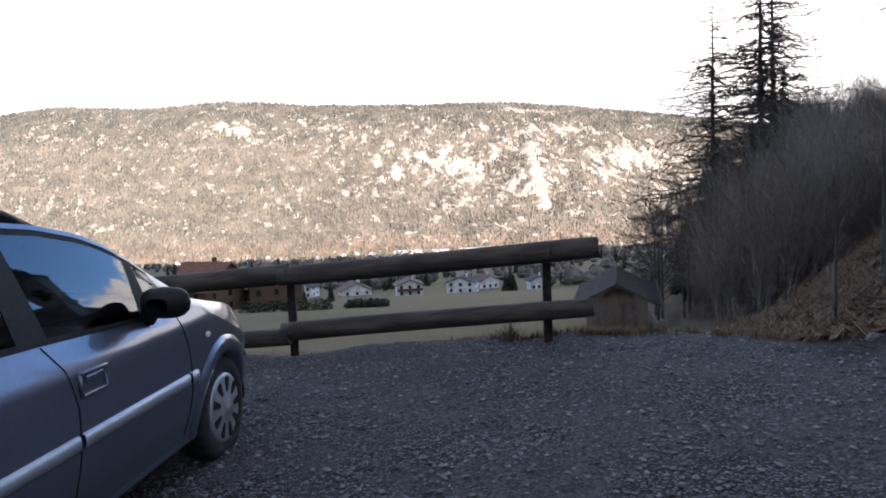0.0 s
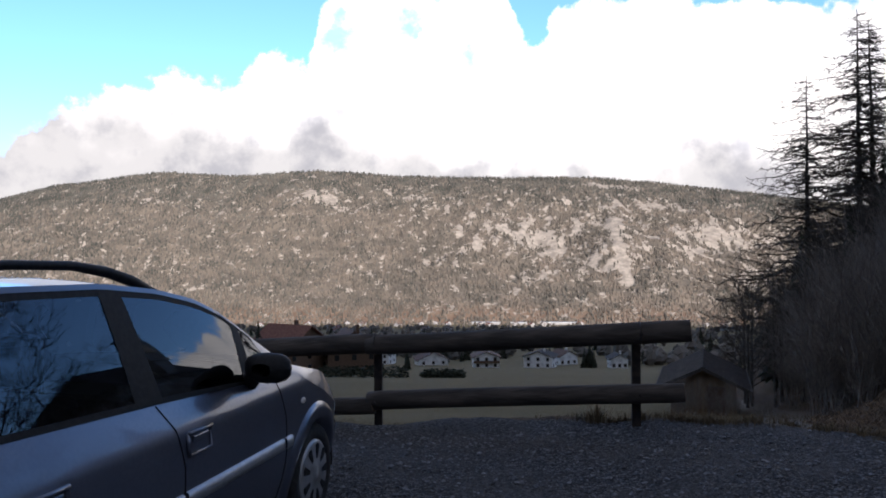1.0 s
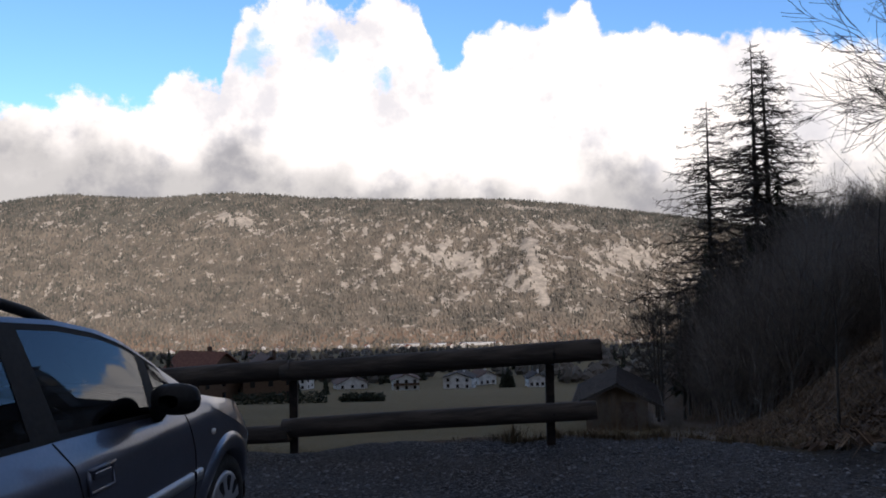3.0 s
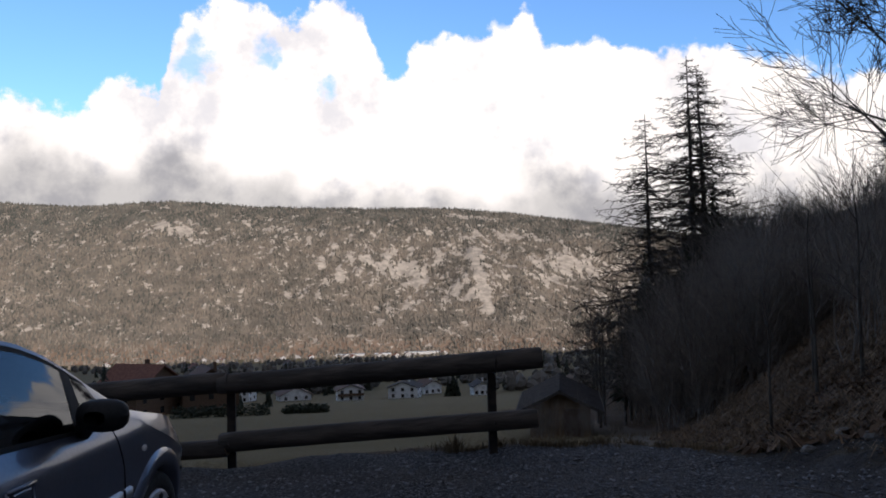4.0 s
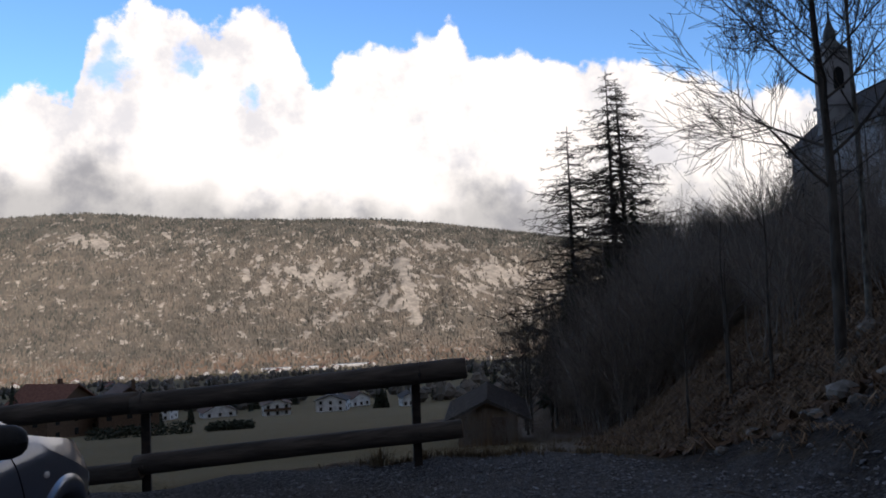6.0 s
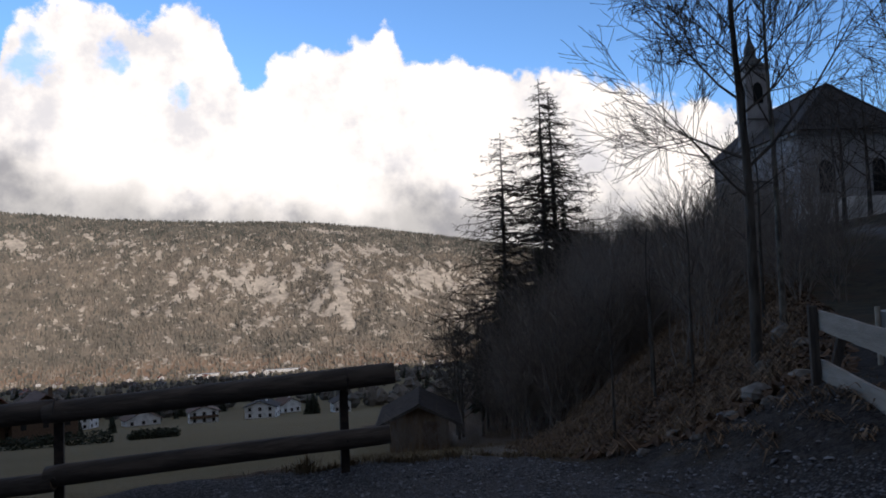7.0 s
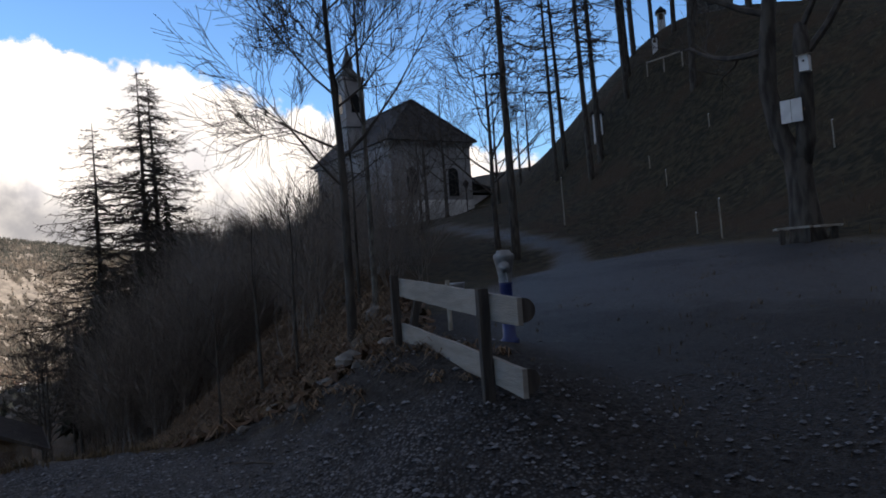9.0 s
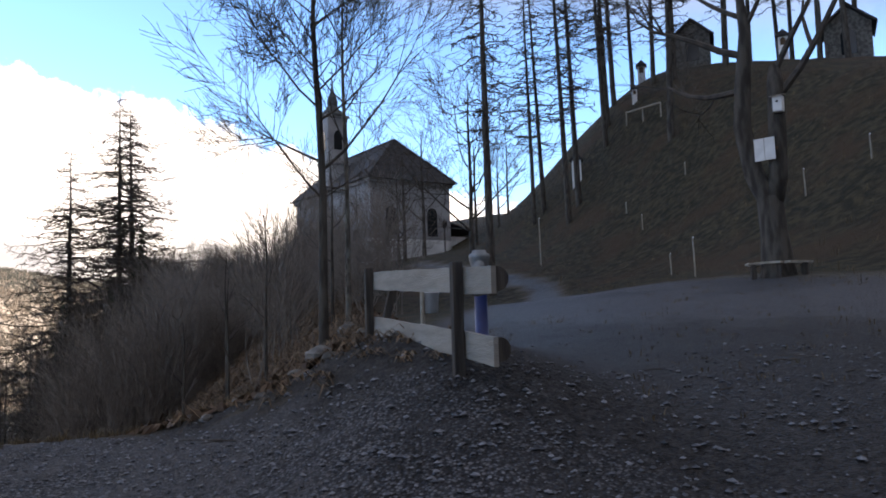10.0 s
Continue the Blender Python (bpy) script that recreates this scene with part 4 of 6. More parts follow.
# ---- the log barrier ----
def log(shape, a, b, r0, r1, seed, sides=20, rings=24):
    """A round, slightly crooked trunk from a to b."""
    rnd = random.Random(seed)
    a, b = Vector(a), Vector(b)
    d = (b - a).normalized()
    side = d.cross(Vector((0, 0, 1))).normalized()
    up = side.cross(d)
    base = len(shape.v)
    phase = rnd.random() * 9
    for i in range(rings + 1):
        t = i / rings
        c = a.lerp(b, t) + up * 0.008 * math.sin(3.1 * t + phase) + side * 0.01 * math.sin(2.3 * t + phase)
        r = r0 + (r1 - r0) * t
        if i in (0, rings):
            r *= 0.955
            c = c + d * (0.0)
        for k in range(sides):
            w = 2 * math.pi * k / sides
            rr = r * (1 + 0.03 * noise.noise(Vector((math.cos(w) * 2, math.sin(w) * 2, t * 9 + seed))))
            shape.v.append(c + side * rr * math.cos(w) + up * rr * math.sin(w))
    for i in range(rings):
        for k in range(sides):
            k2 = (k + 1) % sides
            shape.f.append((base + i * sides + k2, base + i * sides + k, base + (i + 1) * sides + k, base + (i + 1) * sides + k2))
    shape.f.append(tuple(base + k for k in range(sides)))
    shape.f.append(tuple(base + rings * sides + k for k in reversed(range(sides))))
    return shape


def build_barrier():
    end_top, left_top = Vector((2.35, 6.585, 0.995)), Vector((-0.53, 7.20, 0.80))
    end_low, left_low = Vector((2.31, 6.66, 0.465)), Vector((-0.53, 7.20, 0.245))
    run = (left_top - end_top) * 1.0
    fence = thing("log_barrier", Matrix.Translation((1.95, 6.8, land_at(1.95, 6.8))), "weathered brown log guard rail on dark steel posts", "fence")
    inv = fence.matrix_world.inverted()

    def place(s):
        s.v = [inv @ p for p in s.v]
        return s

    for name, a, b, r0, r1, seed in (("top_log", end_top, left_top + run * 0.012, 0.097, 0.094, 3), ("top_log", left_top - run * 0.01, left_top + run * 1.25, 0.098, 0.10, 8),
                                     ("lower_log", end_low, left_low + run * 0.012, 0.085, 0.092, 5), ("lower_log", left_low - run * 0.01 - Vector((0, 0, 0.035)), left_low + run * 1.25 - Vector((0, 0, 0.02)), 0.084, 0.08, 12)):
        l = part(name, place(log(Shape(), a, b, r0, r1, seed)), LOG, fence, smooth=True)
        d = (a - b).normalized()
        rot = Matrix.Translation(a + d * 0.003) @ d.to_track_quat("Z", "Y").to_matrix().to_4x4()
        part("sawn_end", place(Shape().lathe([(r0 * 0.90, -0.002), (r0 * 0.88, 0.001), (r0 * 0.4, 0.002)], 20, rot)), LOG_END, l)
    for t in (0.145, 0.985, 1.9):
        p, q = end_top + run * t, end_low + (left_low - end_low) * t
        x, y = p.x, max(p.y, q.y) + 0.115
        z0 = land_at(x, y) - 0.3
        post = Shape()
        top = p.z + 0.02 if t > 0.5 else p.z - 0.02
        post.box(x - 0.038, x + 0.038, y - 0.006, y + 0.0, z0, top).box(x - 0.038, x - 0.031, y, y + 0.05, z0, top).box(x + 0.031, x + 0.038, y, y + 0.05, z0, top)
        st = part("post", place(post), STEEL_DARK, fence, "dark steel channel post")
        for c in (p, q):
            part("bolt", place(Shape().lathe([(0.016, 0), (0.016, 0.012), (0.0, 0.014)], 6, Matrix.Translation((x, c.y - 0.085, c.z)) @ Matrix.Rotation(math.pi / 2, 4, "X"))), STEEL_DARK, st)
        part("strap", place(Shape().tube([Vector((x, p.y + 0.1 * math.cos(a), p.z + 0.104 * math.sin(a))) for a in np.linspace(0, 2 * math.pi, 17)], [0.006] * 17, 4)), STEEL_DARK, st)


build_barrier()


# ---- the plank fence, the hydrant, the bin ----
def build_plank_fence():
    near, far = Vector((4.20, 2.90, 0)), Vector((5.20, 4.76, 0))
    d = (far - near).normalized()
    across = Vector((d.y, -d.x, 0))
    fence = thing("plank_fence", Matrix.Translation((near.x, near.y, land_at(near.x, near.y))), "two grey weathered planks on dark posts", "fence")
    inv = fence.matrix_world.inverted()

    def plank(a, b, h, seed):
        s = Shape()
        rnd = random.Random(seed)
        rws = []
        n = 14
        for i in range(n + 1):
            t = i / n
            c = a.lerp(b, t)
            e0, e1 = rnd.uniform(-0.004, 0.004), rnd.uniform(-0.004, 0.004)
            rws.append([c + across * o + Vector((0, 0, z)) for o, z in ((-0.014, -h / 2 + e0), (0.014, -h / 2 + e0), (0.014, h / 2 + e1), (-0.014, h / 2 + e1), (-0.014, -h / 2 + e0))])
        s.grid(rws)
        s.f.append((3, 2, 1, 0))
        k = n * 5
        s.f.append((k, k + 1, k + 2, k + 3))
        s.v = [inv @ p for p in s.v]
        return s

    # planks lie against the posts' face that looks to the terrace, and run past the near post
    for z_near, z_far, h in ((1.282, 1.395, 0.150), (0.915, 1.020, 0.150)):
        a = near - d * 0.42 + across * 0.05 + Vector((0, 0, z_near - (z_far - z_near) * 0.2))
        b = far + d * 0.03 + across * 0.05 + Vector((0, 0, z_far))
        part("plank", plank(a, b, h, int(z_near * 100)), PLANK, fence)
        c = inv @ (a + d * 0.012 + across * 0.017)
        half = log(Shape(), c, c + d * 0.34, 0.068, 0.068, 4, 20, 4)
        half.v = [p - across * min(0.0, (p - c).dot(across)) for p in half.v]
        part("half_round", half, POST_WOOD, fence, "dark round timber end")
    for p, top in ((near, 1.385), (far, 1.50)):
        z0 = land_at(p.x, p.y) - 0.25
        s = Shape().box(-0.028, 0.028, -0.032, 0.032, 0, top - z0, Matrix.Translation((p.x, p.y, z0)) @ Matrix.Rotation(math.atan2(d.y, d.x), 4, "Z"))
        s.v = [inv @ (v + across * 0.0) for v in s.v]
        part("post", s, POST_WOOD, fence, "dark wooden post", bevel=0.006)
    for t in (0.97,):
        p = near.lerp(far, t)
        s = Shape().box(-0.03, 0.03, -0.03, 0.03, 0, 0.55, Matrix.Translation((p.x + across.x * 0.08, p.y + across.y * 0.08, land_at(p.x, p.y) - 0.02)) @ Matrix.Rotation(math.atan2(d.y, d.x), 4, "Z") @ Matrix.Rotation(0.25, 4, "X"))
        s.v = [inv @ v for v in s.v]
        part("brace", s, POST_WOOD, fence, bevel=0.005)


build_plank_fence()


def build_hydrant():
    x, y = 6.02, 4.234
    h = thing("fire_hydrant", Matrix.Translation((x, y, land_at(x, y))), "blue hydrant column with a grey cast head, on gravel", "hydrant")
    part("column", Shape().lathe([(0.08, -0.05), (0.08, 0.03), (0.058, 0.05), (0.054, 0.50), (0.062, 0.52)], 24), HYD_BLUE, h, "blue enamelled column", smooth=True)
    head = part("head", Shape().lathe([(0.056, 0.51), (0.062, 0.53), (0.056, 0.56), (0.070, 0.64), (0.090, 0.73), (0.094, 0.75), (0.086, 0.765), (0.066, 0.775), (0.056, 0.80), (0.0, 0.805)], 24), HYD_GREY, h, "grey cast metal head", smooth=True)
    for a in (-142, 38):
        m = Matrix.Rotation(math.radians(a), 4, "Z") @ Matrix.Translation((0.04, 0, 0.655)) @ Matrix.Rotation(math.pi / 2, 4, "Y")
        cap = part("outlet", Shape().lathe([(0.042, -0.02), (0.042, 0.03), (0.05, 0.032), (0.05, 0.05), (0.04, 0.06), (0.03, 0.062), (0.03, 0.075), (0.0, 0.077)], 18, m), HYD_GREY, head, smooth=True)
        part("chain", Shape().tube([Matrix.Rotation(math.radians(a), 4, "Z") @ Vector(p) for p in ((0.10, 0.01, 0.61), (0.10, 0.02, 0.56), (0.08, 0.02, 0.53), (0.062, 0.0, 0.54))], [0.004] * 4, 4), ZINC, cap)


build_hydrant()


def build_bin():
    x, y = 7.3, 6.1
    z = land_at(x, y)
    b = thing("litter_bin", Matrix.Translation((x, y, z)), "small galvanised litter bin on a pale post", "bin")
    part("post", Shape().tube([Vector((-0.085, 0.0, -0.1)), Vector((-0.085, 0, 0.58))], [0.026, 0.026], 10), STAKE, b)
    part("bucket", Shape().lathe([(0.082, 0.30), (0.087, 0.31), (0.10, 0.52), (0.106, 0.53), (0.106, 0.54), (0.096, 0.54), (0.08, 0.33), (0.0, 0.32)], 22, Matrix.Translation((0.03, -0.02, 0))), ZINC, b, smooth=True)


build_bin()


# ---- trees ----
def grow(shape, p, d, length, radius, depth, rnd, lift=0.12, sides=5, spread_by=0.6, kids=(3, 5), twigs=None, droop=0.0, least=0.0035):
    n = 5 if depth > 1 else 3
    pts, rad = [p.copy()], [radius]
    q, dd = p.copy(), d.copy()
    for i in range(n):
        dd = (dd + Vector((rnd.gauss(0, 0.12), rnd.gauss(0, 0.12), rnd.gauss(0, 0.08) + lift - droop))).normalized()
        q = q + dd * (length / n)
        pts.append(q.copy())
        rad.append(max(radius * (1 - 0.75 * (i + 1) / n), least))
    (twigs if depth == 0 and twigs is not None else shape).tube(pts, rad, max(3, sides if depth > 1 else 3), cap=False)
    if depth == 0:
        return
    for k in range(rnd.randint(*kids)):
        t = rnd.uniform(0.25, 1.0)
        i = min(int(t * n), n - 1)
        at = pts[i].lerp(pts[i + 1], t * n - i)
        along = (pts[i + 1] - pts[i]).normalized()
        off = along.orthogonal().normalized()
        off.rotate(Matrix.Rotation(rnd.random() * 6.283, 3, along))
        nd = (along + off * rnd.uniform(spread_by * 0.7, spread_by * 1.5)).normalized()
        grow(shape, at, nd, length * rnd.uniform(0.45, 0.72), max(rad[i] * rnd.uniform(0.45, 0.65), least), depth - 1, rnd, lift, sides, spread_by, kids, twigs, droop, least)


def bare_tree(name, height, radius, seed, clear=0.3, limbs=9, depth=3, lean=(0, 0), spread_by=0.75, bark=None, kids=(3, 5), reach=0.45, least=0.0035, limb=0.5, rise=(0.38, 0.75), lift=0.085):
    """A leafless broadleaved tree: returns its two meshes."""
    rnd = random.Random(seed)
    trunk, crown = Shape(), Shape()
    pts, rad = [], []
    n = 12
    for i in range(n + 1):
        t = i / n
        wob = 0.02 * height
        pts.append(Vector((lean[0] * t * height + wob * noise.noise(Vector((t * 2.2, seed, 0))) * t, lean[1] * t * height + wob * noise.noise(Vector((t * 2.2, seed, 5))) * t, -0.35 + t * (height * 0.86 + 0.35))))
        flare = 1 + 0.6 * math.exp(-t * 26)
        rad.append(radius * flare * (1 - 0.9 * t ** 1.15) + 0.006)
    trunk.tube(pts, rad, 12, cap=False)
    for k in range(limbs):
        t = clear + (0.98 - clear) * (k + rnd.random() * 0.8) / limbs
        i = min(int(t * n), n - 1)
        at = pts[i].lerp(pts[i + 1], t * n - i)
        a = k * 2.4 + rnd.random()
        up = rise[0] + rise[1] * t
        d = Vector((math.cos(a), math.sin(a), up)).normalized()
        grow(crown, at, d, height * reach * (1.15 - 0.75 * t) * rnd.uniform(0.8, 1.15), rad[i] * rnd.uniform(0.84, 1.2) * limb, depth, rnd, lift=lift, spread_by=spread_by, kids=kids, least=least)
    return trunk.mesh(name + "_trunk", bark or BARK, True), crown.mesh(name + "_crown", TWIG)


def larch(name, height, radius, seed, clear=0.05, reach=0.2, density=1.0, droop=True, lean=(0, 0)):
    """A winter conifer: a straight stem with ranks of thin hanging branches."""
    rnd = random.Random(seed)
    trunk, crown = Shape(), Shape()
    n = 14
    pts = [Vector((lean[0] * height * i / n + 0.05 * noise.noise(Vector((i * 0.5, seed, 0))), lean[1] * height * i / n, -0.5 + (height + 0.5) * i / n)) for i in range(n + 1)]
    rad = [radius * (1 - 0.96 * i / n) + 0.012 for i in range(n + 1)]
    trunk.tube(pts, rad, 10, cap=False)
    z = clear * height
    while z < height * 0.985:
        t = z / height
        full = reach * height * (1 - t) ** 0.75 * (0.55 + 0.45 * min(1, (t - clear) * 6 + 0.2)) + 0.25
        for k in range(rnd.randint(4, 6)):
            a = rnd.random() * 6.283
            ln = full * rnd.uniform(0.3, 1.25)
            d = Vector((math.cos(a), math.sin(a), 0))
            base = Vector((lean[0] * z, lean[1] * z, z + rnd.uniform(-0.1, 0.1)))
            m = 6
            bp = []
            for i in range(m + 1):
                s = i / m
                bp.append(base + d * ln * s + Vector((0, 0, ln * (0.10 * s - (0.42 if droop else 0.1) * s * s + 0.30 * s ** 4))) + Vector((rnd.gauss(0, 0.03), rnd.gauss(0, 0.03), rnd.gauss(0, 0.03))) * ln)
            r0 = 0.016 + 0.013 * ln
            crown.tube(bp, [max(r0 * (1 - 0.8 * i / m), 0.014) for i in range(m + 1)], 3, cap=False)
            for _ in range(int(ln * 8.5 * density) + 3):
                s = rnd.uniform(0.12, 1.0)
                i = min(int(s * m), m - 1)
                at = bp[i].lerp(bp[i + 1], s * m - i)
                sd = Vector((-d.y, d.x, 0)) * rnd.choice((-1, 1)) * rnd.uniform(0.2, 0.9) + d * rnd.uniform(0.1, 0.7) + Vector((0, 0, rnd.uniform(-0.8, 0.25)))
                sl = rnd.uniform(0.25, 0.7) * (0.4 + 0.25 * ln)
                crown.tube([at, at + sd * sl * 0.5, at + sd * sl + Vector((0, 0, 0.12 * sl))], [0.019, 0.016, 0.010], 3, cap=False)
        z += height * rnd.uniform(0.012, 0.022) / density ** 0.5
    return trunk.mesh(name + "_trunk", BARK, True), crown.mesh(name + "_crown", TWIG)


def plant(name, meshes, x, y, label, category="tree", group="", turn=0.0, size=1.0, sink=0.0, parts=("trunk", "crown"), z=None):
    m = Matrix.Translation((x, y, (land_at(x, y) if z is None else z) - sink)) @ Matrix.Rotation(turn, 4, "Z") @ Matrix.Diagonal((size, size, size, 1))
    t = thing(name, m, label, category, group)
    for pname, me in zip(parts, meshes):
        o = new(pname, me)
        o.parent = t
    return t


# three tall larches on the slope behind the shed
for x, y, top, seed, ln in ((22.26, 56.0, 14.3, 31, (0.0, 0)), (26.0, 56.2, 19.0, 32, (-0.005, 0)), (27.6, 57.2, 18.5, 33, (-0.022, 0))):
    zb = land_at(x, y)
    plant("larch", larch("larch", top - zb, 0.30, seed, 0.03, 0.37, 0.85, lean=ln), x, y, "tall bare larch with hanging branches on the slope", group="larches behind the shed")

# slender trees on the rim
T1 = bare_tree("rim_tree", 8.6, 0.066, 47, 0.30, 20, 3, (-0.002, 0.0), 0.62, None, (5, 7), 0.26, 0.0038, 0.40, (0.30, 0.75), 0.05)
plant("bare_tree", T1, 7.6, 8.4, "slender leafless tree with a wide twiggy crown", turn=0.3)
T2 = bare_tree("rim_tree", 8.0, 0.050, 42, 0.45, 11, 3, (0.0, 0.0), 0.55, BARK_PALE, (3, 4), 0.24)
plant("bare_tree", T2, 9.5, 10.1, "thin leafless tree on the bank", turn=1.0)
T3 = larch("way_tree", 17.5, 0.15, 43, 0.30, 0.11, 0.35)
plant("larch", T3, 20.7, 15.9, "tall thin larch beside the gravel way")
T3b = bare_tree("way_tree", 9.0, 0.11, 44, 0.22, 14, 3, (0, 0), 0.8, None, (3, 4), 0.46, 0.008, 0.45)
plant("bare_tree", T3b, 22.5, 18.2, "broad leafless tree beside the gravel way")

# the old tree with the notice board, at the foot of the hill
def build_old_tree():
    rnd = random.Random(77)
    x, y = 14.1, 4.4
    z = land_at(x, y)
    trunk, crown = Shape(), Shape()
    trunk.tube([Vector(p) for p in ((0, 0, -0.3), (0.0, 0, 0.1), (-0.02, 0.02, 0.7), (0.0, 0.06, 1.35))], [0.36, 0.28, 0.22, 0.21], 14, cap=False)
    left = [Vector(p) for p in ((0, 0.05, 1.25), (-0.05, 0.28, 1.8), (-0.05, 0.42, 2.6), (0.0, 0.38, 3.4), (0.05, 0.30, 4.3), (0.1, 0.4, 5.4))]
    right = [Vector(p) for p in ((0, 0.02, 1.25), (0.02, -0.10, 1.7), (0.0, -0.14, 2.4), (0.0, -0.16, 3.25), (0.05, -0.15, 3.6))]
    trunk.tube(left, [0.19, 0.17, 0.15, 0.14, 0.11, 0.05], 10, cap=False)
    trunk.tube(right, [0.18, 0.16, 0.15, 0.14, 0.10], 10, cap=True)
    for base, d, ln, r in (((0, 0.38, 3.3), (0.1, 0.95, -0.1), 1.9, 0.07), ((0, 0.33, 3.9), (-0.2, 0.9, 0.3), 2.2, 0.07), ((0, -0.15, 3.0), (0.1, -0.8, 0.75), 3.2, 0.075), ((0.05, 0.3, 4.4), (0.1, -0.6, 0.8), 2.2, 0.05),
                           ((0.05, 0.32, 4.6), (0.2, 0.7, 0.6), 1.9, 0.05), ((0.05, -0.15, 3.5), (-0.3, -0.7, 0.9), 2.4, 0.06)):
        grow(crown, Vector(base), Vector(d).normalized(), ln, r, 3, rnd, 0.10, 6, 0.8, (3, 5))
    plant("old_tree", (trunk.mesh("old_trunk", BARK, True), crown.mesh("old_crown", TWIG)), x, y, "gnarled forked old tree at the foot of the hill")
    board = thing("notice_board", Matrix.Translation((x - 0.2, y + 0.02, z + 2.15)), "white notice board fixed between the forks of a tree", "sign")
    part("panel", Shape().box(-0.012, 0.012, -0.17, 0.17, -0.19, 0.19), WHITE_PAINT, board, bevel=0.004)
    part("joint", Shape().box(-0.016, -0.012, -0.004, 0.004, -0.19, 0.19), STAKE, board)
    part("batten", Shape().box(0.012, 0.04, -0.2, 0.2, -0.02, 0.02), WOOD_BROWN, board)
    nb = thing("nest_box", Matrix.Translation((x - 0.16, y - 0.24, z + 2.88)), "pale wooden nest box on a tree stump limb", "nest box")
    box = part("box", Shape().box(-0.07, 0.07, -0.075, 0.075, -0.13, 0.13), WHITE_PAINT, nb, bevel=0.005)
    part("lid", Shape().prism([(-0.11, 0.12), (0.08, 0.165), (0.08, 0.18), (-0.11, 0.138)], 0.2, Matrix.Translation((0, -0.1, 0))), STAKE, nb)
    part("entrance", Shape().lathe([(0.02, 0), (0.02, 0.002), (0, 0.0025)], 12, Matrix.Translation((-0.071, 0, 0.04)) @ Matrix.Rotation(-math.pi / 2, 4, "Y")), CAR_BLACK, box)
    bench = thing("tree_bench", Matrix.Translation((x, y, z)), "low wooden bench round the foot of a tree", "bench")
    for k in range(6):
        a = k * math.pi / 3
        m = Matrix.Rotation(a, 4, "Z")
        part("seat_board", Shape().box(0.36, 0.50, -0.20, 0.20, 0.20, 0.235, m), STAKE, bench)
        part("leg", Shape().box(0.39, 0.46, 0.12, 0.19, -0.25, 0.20, m), POST_WOOD, bench)


build_old_tree()

# the big trunk at the edge of the terrace
def build_big_trunk():
    # bearing of the trunk from the turning point of the walk, and its place on the terrace
    x, y = 7.35, 0.92
    rnd = random.Random(9)
    s = Shape()
    n, sides = 26, 28
    rws = []
    for i in range(n + 1):
        t = i / n
        zz = -0.4 + 7.4 * t
        line = []
        for k in range(sides + 1):
            a = 2 * math.pi * (k % sides) / sides
            r = 0.36 * (1 - 0.3 * t) * (1 + 0.5 * math.exp(-max(0, zz + 0.1) * 3.2) * (0.7 + 0.3 * math.cos(5 * a)))
            r *= 1 + 0.07 * noise.noise(Vector((math.cos(a) * 3, math.sin(a) * 3, zz * 1.2)))
            line.append(Vector((r * math.cos(a), r * math.sin(a), zz)))
        rws.append(line)
    s.grid(rws)
    crown = Shape()
    for k in range(8):
        a = k * 0.8
        grow(crown, Vector((0, 0, 4.6 + 0.3 * k)), Vector((math.cos(a), math.sin(a), 0.6)).normalized(), 2.6, 0.09, 3, rnd, 0.1, 6, 0.7, (3, 4))
    return plant("old_tree", (s.mesh("big_trunk", BARK_PALE, True), crown.mesh("big_crown", TWIG)), x, y, "thick grey trunk with cracked, lichened bark")


build_big_trunk()

# hill larches: tall clear stems
HILL = [larch("hill_larch", h, 0.16, s, 0.24, 0.14, 0.36, lean=l) for h, s, l in ((21, 61, (0.0, 0.02)), (19, 62, (-0.01, 0.03)), (23, 63, (0.01, 0.025)))]
PLACES = [(36.5, 25.2), (37.4, 25.1), (33.0, 20.6), (34.5, 20.9), (40.6, 22.4), (43.5, 23.5), (45.5, 23.2), (42, 20.0), (41, 18.2), (46, 20.5), (34.0, 15.4), (43.5, 16.2), (47, 16.0), (48.5, 14.0), (46.0, 11.8), (49, 10.5), (44.5, 10.0), (47.5, 8.0), (50, 18.5), (51, 15.5), (38.5, 21.4)]
for i, (x, y) in enumerate(PLACES):
    plant("larch", HILL[i % 3], x, y, "tall larch with a long bare stem on the hill", group="larches on the hill", turn=i * 0.37 - 0.4, size=0.85 + 0.05 * (i * 7 % 6))

# bare trees before the church
YARD = [bare_tree("yard_tree", h, 0.12, s, 0.28, 9, 3, (0, 0), 0.75, None, (2, 4), 0.40, 0.009) for h, s in ((8.5, 71), (7.0, 72), (9.5, 73))]
for i, (x, y) in enumerate([(31, 31), (33.5, 33.0), (36.5, 34.2), (40.5, 33.0), (45, 34.5), (49.5, 37), (33.5, 37.5)]):
    plant("bare_tree", YARD[i % 3], x, y, "leafless tree on the lawn before the church", group="trees before the church", turn=i * 1.1, size=0.8 + 0.06 * (i * 5 % 6))

# thicket on the slope
def thicket_mesh(name, height, seed, stems=9):
    rnd = random.Random(seed)
    s = Shape()
    for _ in range(stems):
        a, r = rnd.random() * 6.283, rnd.random() ** 0.5 * 1.3
        h = height * rnd.uniform(0.6, 1.1)
        grow(s, Vector((r * math.cos(a), r * math.sin(a), -0.6)), Vector((rnd.gauss(0, 0.14), rnd.gauss(0, 0.14), 1)).normalized(), h, 0.016 + 0.005 * h, 2, rnd, 0.05, 4, 0.5, (6, 9), None, 0.0, 0.009)
    return s.mesh(name, BRUSH)


